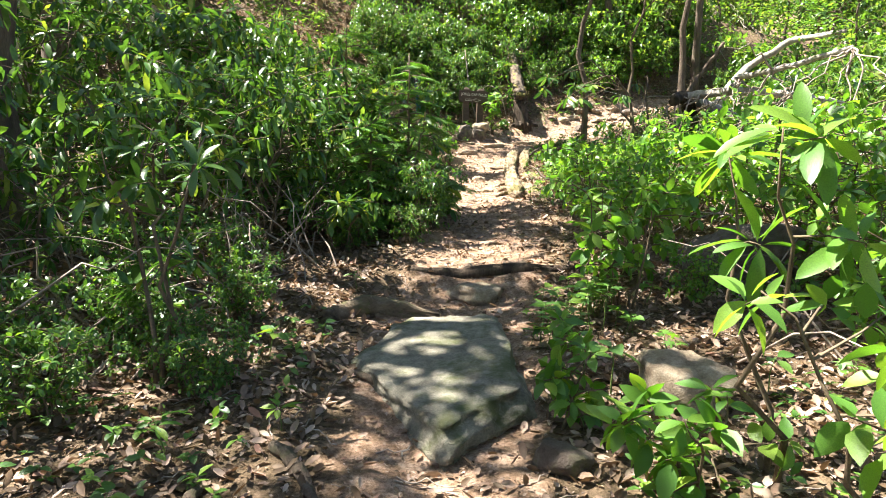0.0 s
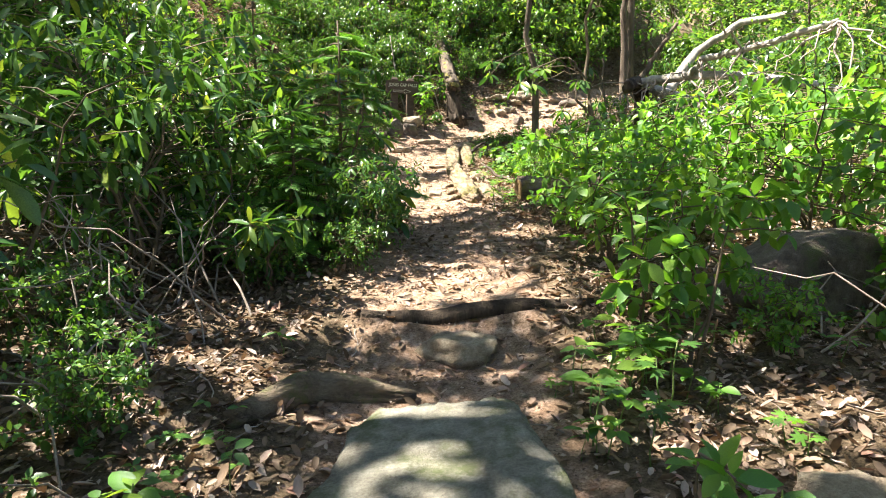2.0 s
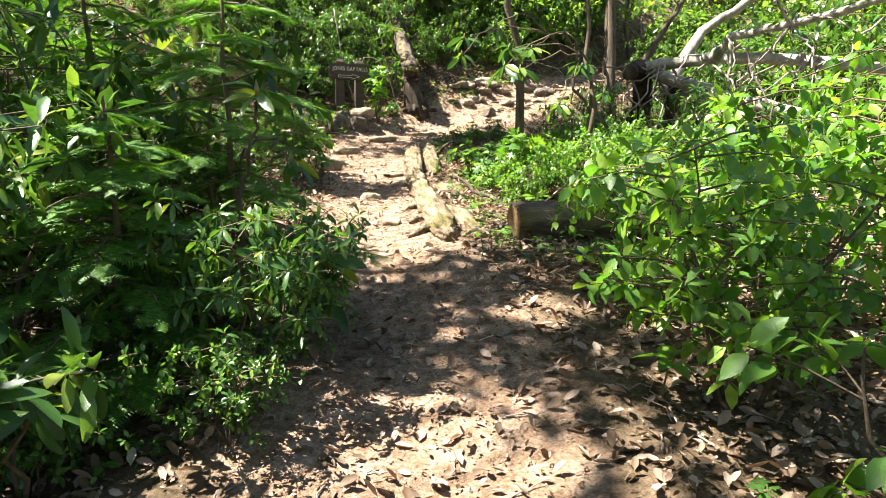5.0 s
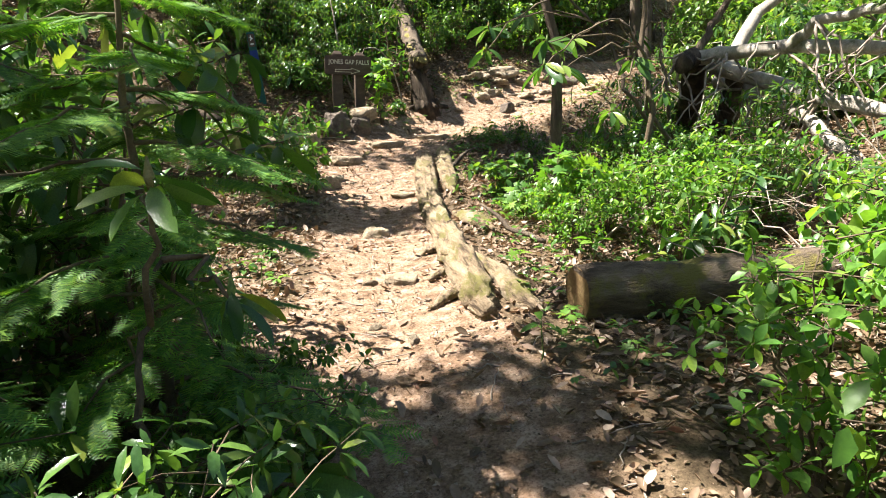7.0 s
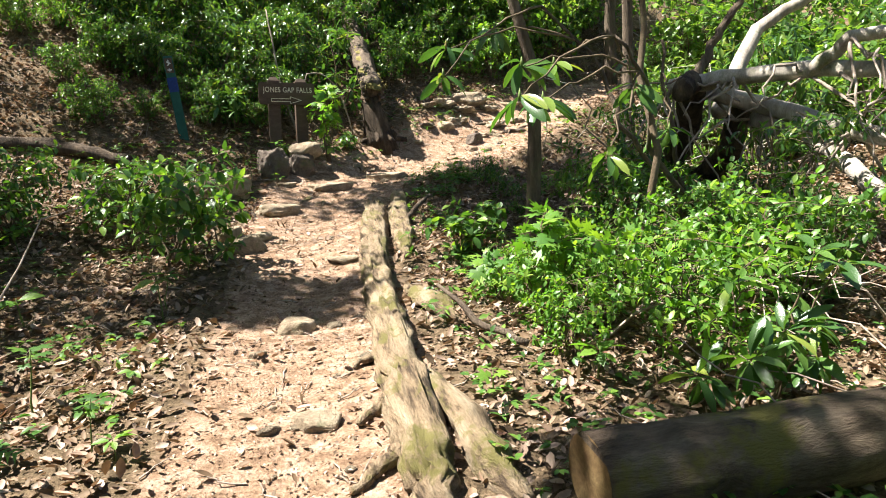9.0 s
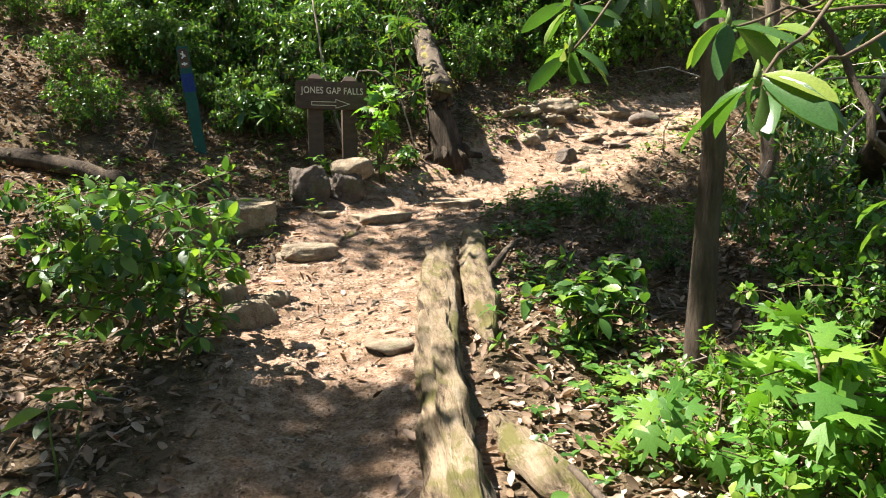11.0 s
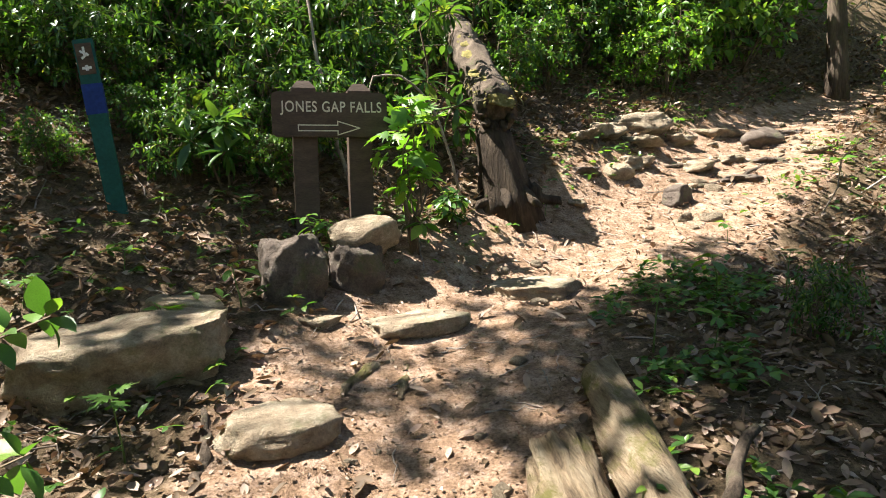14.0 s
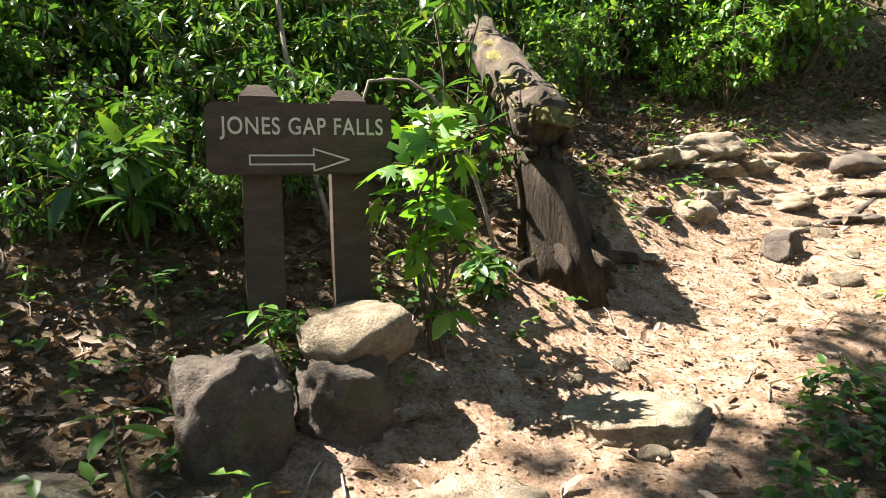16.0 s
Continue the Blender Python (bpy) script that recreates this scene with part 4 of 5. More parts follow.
def tree(name, x, y, height, r, crown_at, crown_size, leaves, seed, mat, label, leaf=DIAMOND, leaf_mat=None, leaf_size=0.2, limbs=7, lean=(0, 0)):
    """A tapered trunk with limbs and a crown of leaves in clumps round its twigs."""
    r2 = np.random.default_rng(seed)
    t = thing(name, on_ground(x, y), label, "tree")
    if crown_at:
        height = max(5.0, crown_at[2] + float(np.interp(crown_at[1], TRAIL_Y, TRAIL_Z)) - t.location[2] + 0.6)
    top = np.array([lean[0], lean[1], height])
    path = bend((0, 0, -0.3), top, 14, 0, 0.012 * height, seed)
    rad = r * (1 - 0.75 * np.linspace(0, 1, 14)) * (1 + 0.45 * np.exp(-np.linspace(0, 14, 14)))
    part("trunk", raw_mesh(name + "_trunk", *tube(path, rad, 14, 0.14, seed), mat), None, t)
    if not leaves:
        return t
    centre = np.array(crown_at, float) - np.array([x, y, 0])
    centre[2] = crown_at[2] + float(np.interp(crown_at[1], TRAIL_Y, TRAIL_Z)) - t.location[2]
    ends = []
    for k in range(limbs):
        a = k / limbs * 6.28 + r2.random()
        e = centre + np.array([math.cos(a) * crown_size[0], math.sin(a) * crown_size[1], r2.uniform(-0.5, 0.6) * crown_size[2]]) * r2.uniform(0.4, 0.85)
        st = path[min(13, 7 + int(6 * k / limbs))]
        lp = bend(st, e, 7, -0.1 * np.linalg.norm(e - st) * r2.random(), 0.12, seed * 13 + k)
        part("limb", raw_mesh(name + "_limb", *tube(lp, np.linspace(r * 0.38, 0.008, 7) if np.linalg.norm(e - st) < 3.0 else np.array([r * 0.12, 0.010, 0.007, 0.006, 0.005, 0.005, 0.004]), 7, 0.15, k, False), mat), None, t)
        ends += [lp[5], lp[6]] if np.linalg.norm(e - st) < 3.5 else [lp[6]]
    n_clumps = max(6, leaves // 45)
    cl = np.concatenate([np.array(ends), centre + r2.normal(0, 0.42, (n_clumps, 3)) * np.array(crown_size)])
    pick = r2.integers(0, len(cl), leaves)
    pl = cl[pick] + r2.normal(0, 0.33, (leaves, 3)) * np.array([1, 1, 0.55])
    # leave out the leaves that would shade a chosen sunlit patch
    pl = pl[~shades_sun_patch(pl + np.array(t.location))]
    ways = r2.normal(0, 1, (len(pl), 3)) * np.array([1, 1, 0.4])
    part("crown", raw_mesh(name + "_crown", *scatter(leaf, pl, frames_for(ways, None, 0.4, r2), leaf_size * (0.6 + 0.6 * r2.random(len(pl)))), leaf_mat or CANOPY), None, t)
    return t


tree("sapling_tree", 2.45, 11.35, 6.0, 0.06, (3.2, 12.0, 5.0), (1.4, 1.4, 1.0), 400, 72, BARK, "thin dark sapling beside the path", leaf_size=0.13, limbs=4)
tree("sapling_tree", 3.0, 10.7, 5.5, 0.03, (3.8, 10.5, 4.6), (1.2, 1.2, 0.9), 450, 73, STEM, "thin crooked sapling in the undergrowth", leaf_size=0.12, limbs=4, lean=(0.4, 0.2))
tree("tree", 5.62, 15.4, 11.0, 0.09, (6.0, 15.5, 9.0), (2.2, 2.2, 1.6), 150, 74, BARK, "slender dark grey tree trunk")
tree("tree", 7.4, 19.2, 12.0, 0.12, (8, 19, 9.5), (2.4, 2.4, 1.8), 150, 75, BARK, "dark grey tree on the slope")
tree("tree", 5.0, 19.8, 12.0, 0.12, (5, 20, 9.5), (2.4, 2.4, 1.8), 150, 76, BARK, "dark slim tree above the path")
tree("tree", 2.6, 20.2, 13.0, 0.18, (2.4, 20, 10), (2.6, 2.6, 2), 150, 77, BARK, "dark tree trunk behind the sign")
tree("tree", 1.2, 21.5, 13.0, 0.20, (1, 21, 10), (2.6, 2.6, 2), 150, 78, BARK, "dark tree trunk in the woods")
tree("tree", -3.85, 5.4, 13.0, 0.26, (-4.8, 5.6, 9.5), (2.0, 2.0, 1.6), 420, 79, BARK, "stout brown tree trunk among rhododendrons")
tree("tree", -5.6, 9.5, 13.0, 0.24, (-6.6, 9.8, 9.5), (2.0, 2.0, 1.6), 420, 80, BARK, "stout grey tree trunk in the thicket")
tree("tree", -3.55, 18.9, 0.75, 0.14, None, None, 0, 81, CUT_WOOD, "short broken tree stump on the slope")
# trees added with crowns out of view, each placed to shade chosen ground
canopy_r = np.random.default_rng(21)
# added shade crown x, y, height, spread, leaves, and how far off the trunk stands
SHADE_CROWNS = [(-4.6, 5.0, 9.0, 1.6, 990, 0), (-4.3, 12.9, 9.0, 0.35, 850, -3.2), (-2.0, 15.5, 9.0, 0.7, 1190, -3.2), (-1.2, 16.0, 9.0, 0.7, 1190, -4.7), (0.0, 16.6, 9.0, 0.7, 1190, -6.2), (-3.5, 8.9, 9.0, 1.0, 950, -3.0),
          (-2.2, 6.9, 9.0, 1.1, 1045, -3.0), (-5.1, 16.8, 9.0, 1.0, 380, -3.0), (-7.0, 8.2, 9.0, 1.8, 560, 0), (-7.2, 4.6, 9.0, 1.8, 560, 0), (-3.6, 1.6, 8.0, 1.2, 740, 0), (-8.5, 13.5, 10.0, 1.6, 990, 0), (-2.2, -4.0, 8.5, 2.4, 1490, 0),
          (4.5, -3.0, 9.5, 2.4, 1490, 0), (-9.5, 18.5, 10.0, 2.0, 1240, 0), (-1.5, 22.5, 10.0, 2.0, 1240, 0),
          (-5.6, 3.3, 9.0, 0.9, 900, -1.5), (-1.7, 14.2, 9.0, 0.75, 1800, -4.6), (-0.8, 13.3, 9.0, 0.9, 1700, -6.4), (0.4, 14.2, 9.0, 0.9, 1200, -7.5), (-3.1, 15.45, 9.0, 0.4, 300, -4.0), (-4.6, 15.8, 9.0, 0.6, 200, -3.0), (-2.6, 10.3, 9.0, 0.5, 420, -4.8), (-1.7, 6.0, 9.0, 1.2, 900, -5.0), (-4.3, 6.7, 9.0, 0.6, 260, -2.0), (-4.2, 8.95, 9.0, 0.6, 220, -3.0)]
for k, (cx, cy, ch, cr, leaves, away) in enumerate(SHADE_CROWNS):
    tx, ty = cx + canopy_r.uniform(-1.0, 0.2) + away, cy + canopy_r.uniform(-0.6, 0.6)
    if k in (1, 2, 3, 4) or k > 16:
        ty -= 1.6
    if float(off_trail(tx, ty)) < 2.6:
        tx -= 2.4
    tree("tree", tx, ty, ch + 1.5, 0.13 + 0.05 * canopy_r.random(), (cx, cy, ch), (cr, cr, cr * 0.6), leaves, 100 + k, BARK if k % 3 else PALE_BARK, "tall broadleaf tree with an unseen green crown added for its shade")


# ---- shrubs ----
# prototypes stand far behind the start of the path, in the wood there
def proto(kind, k):
    spot = on_ground(-6.0 + 2.4 * k, -9.0)
    if kind == "rhododendron":
        return shrub("rhododendron", spot, 1.7, 0.85, LANCE_LOW, RHODO, 0.16, 7, 6, 9, 200 + k, "dense dark green rhododendron shrub with long leaves", "shrub")
    if kind == "laurel":
        return shrub("laurel_shrub", spot, 1.1, 0.65, OVAL_LOW, LAUREL, 0.085, 7, 9, 12, 300 + k, "leafy green evergreen shrub in leaf litter", "shrub")
    if kind == "young":
        return shrub("young_shrub", spot, 1.2, 0.7, OVAL_LOW, BRIGHT, 0.10, 6, 7, 10, 400 + k, "bright green broadleaf undergrowth shrub", "shrub")
    return shrub("woodland_shrub", spot, 1.3, 0.8, DIAMOND, FARLEAF, 0.13, 5, 7, 10, 450 + k, "light green woodland shrub on the slope", "shrub")


PROTOS = {kind: [proto(kind, k + 3 * g) for k in range(3)] for g, kind in enumerate(("rhododendron", "laurel", "young", "wood"))}
put_r = np.random.default_rng(33)


def plant(kind, x, y, s=1.0):
    p = PROTOS[kind][int(put_r.integers(0, 3))]
    s = s * put_r.uniform(0.88, 1.12)
    return copy_thing(p, pose(*on_ground(x, y, -0.02), 0, 0, put_r.uniform(0, 360)) @ Matrix.Scale(s, 4))


# thicket beside the lower path
for x, y, s in ((-1.75, 5.9, 0.95), (-1.35, 6.6, 0.9), (-2.4, 5.2, 0.95), (-2.1, 7.0, 1.1), (-3.0, 6.3, 1.2), (-1.5, 7.8, 1.05), (-2.5, 8.2, 1.2), (-1.25, 8.9, 0.9), (-2.9, 4.3, 1.0), (-3.4, 7.8, 1.3), (-2.1, 9.7, 1.1),
                (-3.3, 9.4, 1.3), (-4.3, 6.8, 1.3), (-4.2, 8.6, 1.4), (-3.6, 3.4, 1.0), (-4.6, 4.4, 1.2), (-5.2, 7.6, 1.4), (-3.2, 11.0, 1.1), (-4.6, 10.6, 1.3)):
    plant("rhododendron", x, y, s)
for x, y, s in ((-1.15, 7.3, 0.9), (-0.85, 8.1, 0.8), (-1.9, 3.7, 0.5), (-2.3, 3.1, 0.55), (-1.5, 3.2, 0.42), (-1.8, 2.6, 0.42), (-2.6, 2.5, 0.55), (-2.9, 3.3, 0.6), (-1.35, 4.0, 0.4), (-2.2, 4.3, 0.6), (-1.2, 2.9, 0.35), (-1.75, 4.9, 0.55),
                (-0.95, 6.0, 0.45), (-0.7, 6.6, 0.4), (-0.75, 8.7, 0.6), (-1.7, 10.6, 0.7), (-1.0, 13.1, 0.55), (-1.7, 12.6, 0.7), (-2.6, 13.2, 0.7)):
    plant("laurel", x, y, s)
# undergrowth beyond the lower right of the path
for x, y, s in ((1.8, 4.45, 0.45), (1.55, 5.9, 0.8), (2.1, 6.4, 0.95), (1.7, 6.9, 0.65), (2.6, 6.9, 1.0), (3.1, 4.7, 1.1), (3.4, 6.2, 1.2), (2.9, 7.5, 0.8), (4.2, 5.4, 1.3), (4.3, 7.2, 1.3), (2.5, 3.2, 1.0), (3.4, 3.4, 1.2),
                (1.95, 9.6, 0.42), (2.3, 9.9, 0.45), (2.6, 9.3, 0.55), (3.1, 9.7, 0.6), (2.2, 10.6, 0.4), (3.6, 10.3, 0.7), (3.3, 11.2, 0.6), (4.0, 9.0, 0.8), (5.0, 8.6, 1.0), (5.6, 7.0, 1.3), (2.0, 10.0, 0.4)):
    plant("young", x, y, s)
for x, y, s in ((3.6, 12.2, 0.6), (4.4, 11.0, 0.7), (4.8, 13.5, 0.7), (6.4, 11.0, 1.2), (6.8, 14.0, 1.0), (3.3, 8.0, 0.55)):
    plant("rhododendron", x, y, s)
# behind the sign and along the upper path
for x, y, s in ((-0.1, 16.2, 0.55), (0.5, 16.4, 0.6), (-0.9, 15.8, 0.4), (0.1, 15.5, 0.32), (-0.25, 15.25, 0.3), (-1.6, 16.6, 0.6), (1.1, 16.6, 0.65), (0.2, 17.4, 0.8), (-0.9, 17.4, 0.8), (1.4, 17.4, 0.8), (2.0, 18.2, 0.9), (0.8, 18.4, 1.0), (-0.4, 18.8, 1.0), (-2.0, 18.2, 0.8), (0.1, 15.9, 0.45)):
    plant("rhododendron", x, y, s)
for x, y, s in ((2.3, 17.3, 0.7), (2.9, 17.9, 0.8), (3.5, 18.5, 0.9), (4.2, 18.6, 0.85), (4.6, 18.9, 1.0), (3.2, 19.2, 1.2), (2.3, 19.0, 1.2), (4.9, 19.4, 1.1), (-0.15, 15.6, 0.5), (-0.95, 15.1, 0.35), (-1.5, 14.9, 0.45), (0.3, 15.35, 0.35), (-0.6, 15.5, 0.4), (-1.2, 16.0, 0.5), (-1.9, 15.6, 0.5), (-2.6, 16.4, 0.6), (-1.3, 17.4, 0.6), (-3.2, 15.4, 0.6), (7.6, 17.4, 0.8), (8.2, 18.6, 1.0), (6.9, 16.2, 0.6), (5.6, 20.2, 0.9), (6.3, 20.6, 1.0), (7.0, 21.0, 1.1), (7.8, 21.4, 1.1)):
    plant("laurel", x, y, s)
for x, y, s in ((4.4, 18.2, 0.85), (3.9, 18.1, 0.6), (5.0, 18.7, 0.8), (3.9, 19.4, 1.1), (1.6, 18.9, 1.0), (7.2, 15.2, 0.9), (8.5, 16.0, 1.2)):
    plant("young", x, y, s)
# growth that crowds the path beside the hemlocks, and on the bank by the hanging rhododendron
for kind, x, y, s in (("laurel", -0.12, 7.05, 0.5), ("rhododendron", -0.28, 6.5, 0.42), ("laurel", -0.12, 7.5, 0.45), ("laurel", -0.35, 6.1, 0.4), ("young", -0.2, 6.75, 0.4), ("young", 2.9, 10.0, 0.5), ("laurel", 3.2, 10.6, 0.65), ("young", 2.75, 10.85, 0.45), ("laurel", 3.7, 10.0, 0.7), ("laurel", 3.6, 11.4, 0.7)):
    plant(kind, x, y, s)
for k in range(14):
    plant("rhododendron" if k % 2 else "young", put_r.uniform(2.5, 4.6), put_r.uniform(12.0, 13.9), put_r.uniform(0.16, 0.25))
for k in range(14):
    plant("young" if k % 2 else "laurel", put_r.uniform(-4.4, -1.4), put_r.uniform(14.6, 18.2), put_r.uniform(0.24, 0.45))
# low evergreens that fill the bank behind the sign
for k in range(34):
    x, y = put_r.uniform(-1.9, 1.0), put_r.uniform(15.5, 18.2)
    plant("rhododendron" if k % 3 else "laurel", x, y, put_r.uniform(0.38, 0.62) + 0.08 * (y - 15.5))
for k in range(30):
    x, y = put_r.uniform(1.6, 9.5), put_r.uniform(19.0, 23.0)
    if float(off_trail(x, y)) > 1.5:
        plant("laurel" if k % 2 else "wood", x, y, put_r.uniform(0.8, 1.3))
# woods on the slopes around
for k in range(200):
    a = put_r.uniform(-1.35, 1.25)
    d = 10.5 + 24 * put_r.random() ** 1.4
    x, y = 0.8 + d * math.sin(a), 9.0 + d * math.cos(a)
    if float(off_trail(x, y)) < 1.6 or (abs(x + 4.2) < 2.8 and y < 20.5):
        continue
    plant("rhododendron" if k % 6 == 0 else "wood", x, y, 0.75 + d * 0.06)


for k in range(95):
    x, y = put_r.uniform(-17, 17), put_r.uniform(-7, 17)
    if -5.2 < x < 7.0 and y > -1.5 or abs(x) < 2.5:
        continue
    plant("wood", x, y, put_r.uniform(0.9, 1.7))


# slim understory trees with low leafy limbs
def understory(k):
    r2 = np.random.default_rng(900 + k)
    t = thing("understory_tree", on_ground(-7.0 + 4 * k, -13.0), "slim young tree with light green leaves", "tree")
    part("trunk", raw_mesh("understory_trunk", *tube(bend((0, 0, -0.2), (0.3, 0.1, 5.0), 10, 0, 0.06, k), np.linspace(0.05, 0.012, 10), 8, 0.1, k), BARK), None, t)
    pl, wy = [], []
    for j in range(16):
        h = 0.9 + 3.9 * j / 16
        a = j * 2.4 + r2.random()
        e = np.array([0.3 * h / 5 + math.cos(a) * 1.3, math.sin(a) * 1.3, h + 0.35])
        lp = bend((0.3 * h / 5, 0, h), e, 6, -0.1, 0.06, j)
        part("limb", raw_mesh("understory_limb", *tube(lp, np.linspace(0.014, 0.004, 6), 5, 0.1, j, False), STEM), None, t)
        n = 75
        u = r2.random(n) ** 0.6
        pl.append(lp[0] * (1 - u[:, None]) + e * u[:, None] + r2.normal(0, 0.22, (n, 3)) * np.array([1, 1, 0.45]))
        wy.append(r2.normal(0, 1, (n, 3)) * np.array([1, 1, 0.35]))
    pl, wy = np.concatenate(pl), np.concatenate(wy)
    part("crown", raw_mesh("understory_crown", *scatter(OVAL_LOW, pl, frames_for(wy, None, 0.3, r2), 0.14 * (0.6 + 0.6 * r2.random(len(pl)))), FARLEAF), None, t)["kind"] = "stuff"
    return t


UNDER = [understory(k) for k in range(3)]
for k, (x, y, s) in enumerate(((-3.2, 12.6, 0.8), (-6.2, 14.0, 1.0), (-6.8, 19.2, 1.0), (-2.4, 20.5, 1.0), (3.0, 21.0, 1.0), (5.8, 21.5, 1.0), (8.6, 20.5, 1.0), (9.4, 17.2, 0.9), (7.8, 12.6, 0.8), (8.6, 9.0, 0.9), (6.0, 5.2, 0.9), (-6.4, 6.0, 1.0), (-6.0, 11.2, 1.0), (-7.4, 15.6, 1.1), (-5.0, 21.0, 1.1), (11.5, 22.0, 1.2), (12.0, 13.0, 1.1), (-1.0, 24.0, 1.2), (4.6, 25.0, 1.2), (8.5, 25.5, 1.2))):
    copy_thing(UNDER[k % 3], pose(*on_ground(x, y), 0, 0, 77 * k) @ Matrix.Scale(s, 4))


# the near shrubs, leaf by leaf
shrub("laurel_shrub", on_ground(-0.38, 11.95), 0.85, 0.62, OVAL, LAUREL, 0.10, 6, 7, 5, 501, "glossy evergreen shrub with pale young leaf tips", "shrub", True)
shrub("laurel_shrub", on_ground(-0.05, 11.75), 0.55, 0.32, OVAL, LAUREL, 0.095, 6, 4, 4, 502, "glossy evergreen shrub with pale young leaf tips", "shrub", True)
shrub("laurel_shrub", on_ground(-0.75, 12.6), 0.7, 0.5, OVAL, LAUREL, 0.10, 6, 5, 4, 503, "glossy evergreen shrub in leaf litter", "shrub", True)
shrub("rhododendron", on_ground(-0.72, 7.75), 1.5, 0.6, LANCE, RHODO, 0.19, 6, 4, 4, 504, "rhododendron with long leathery dark leaves", "shrub", True)
shrub("rhododendron", on_ground(-0.95, 5.9), 0.6, 0.45, LANCE, RHODO, 0.16, 7, 4, 3, 505, "low rhododendron with long leaves by the path", "shrub", True)
shrub("rhododendron", on_ground(-1.45, 3.0), 1.55, 0.5, LANCE, RHODO, 0.15, 6, 3, 4, 506, "rhododendron with pale sunlit hanging leaves", "shrub", True)
shrub("rhododendron", on_ground(2.55, 8.95), 0.75, 0.42, LANCE, RHODO, 0.17, 9, 3, 2, 508, "young rhododendron with spreading whorled leaves", "shrub", True)
shrub("magnolia_sapling", on_ground(1.25, 2.2), 1.42, 0.32, LANCE, BRIGHT, 0.20, 7, 2, 2, 509, "sapling with very large bright green leaves", "sapling", True, low=0.6)
shrub("beech_sapling", on_ground(1.35, 1.45), 1.15, 0.62, OVAL, BRIGHT, 0.12, 4, 4, 5, 510, "beech sapling with sunlit toothed green leaves", "sapling", True)
shrub("young_shrub", on_ground(0.46, 2.72), 0.5, 0.25, OVAL, BRIGHT, 0.10, 5, 3, 4, 511, "small broadleaf plant at the edge of a stone slab", "shrub", True)
shrub("young_shrub", on_ground(0.95, 2.05), 0.42, 0.3, OVAL, BRIGHT, 0.12, 5, 3, 4, 512, "sunlit light green leafy plant", "shrub", True)
shrub("young_shrub", on_ground(1.25, 4.35), 0.95, 0.4, OVAL, BRIGHT, 0.12, 5, 4, 5, 513, "leafy green shrub beside the log step", "shrub", True)
shrub("young_shrub", on_ground(1.35, 5.0), 0.8, 0.4, OVAL, BRIGHT, 0.12, 5, 4, 4, 514, "leafy green shrub beside the log step", "shrub", True)
shrub("maple_seedling", on_ground(2.15, 10.15), 0.62, 0.38, MAPLE, BRIGHT, 0.15, 4, 4, 5, 515, "maple seedlings with lobed bright green leaves", "seedling", True)
shrub("maple_seedling", on_ground(1.95, 10.55), 0.42, 0.32, MAPLE, BRIGHT, 0.13, 4, 3, 4, 516, "maple seedlings with lobed bright green leaves", "seedling", True)
shrub("maple_seedling", on_ground(1.14, 15.0), 1.05, 0.26, MAPLE, BRIGHT, 0.19, 3, 3, 2, 517, "maple sapling with sunlit leaves beside the sign", "seedling", True, low=0.5)
shrub("young_shrub", on_ground(1.14, 14.97), 0.66, 0.2, OVAL, BRIGHT, 0.12, 4, 3, 3, 518, "leafy green plant beside the sign post", "shrub", True)
shrub("young_shrub", on_ground(0.62, 14.72), 0.3, 0.12, LANCE, BRIGHT, 0.10, 5, 3, 2, 519, "small narrow-leaved plant between stones", "shrub", True)
shrub("rhododendron", on_ground(1.42, 15.25), 0.27, 0.16, LANCE, RHODO, 0.12, 6, 3, 2, 520, "small dark rhododendron at the foot of a stump", "shrub", True)
shrub("rhododendron", on_ground(0.0, 15.35), 0.5, 0.4, LANCE, RHODO, 0.16, 7, 5, 3, 521, "low dark rhododendron behind the sign posts", "shrub", True)
shrub("rhododendron", on_ground(1.3, 16.1), 1.15, 0.5, LANCE, RHODO, 0.17, 6, 4, 4, 522, "rhododendron rising behind the stump", "shrub", True)
shrub("laurel_shrub", on_ground(1.95, 11.6), 0.42, 0.26, OVAL, LAUREL, 0.11, 6, 4, 3, 523, "glossy young evergreen shrub beside a log", "shrub", True)
shrub("laurel_shrub", on_ground(2.35, 11.95), 0.35, 0.3, OVAL, LAUREL, 0.10, 6, 4, 3, 524, "glossy young evergreen shrub in litter", "shrub", True)


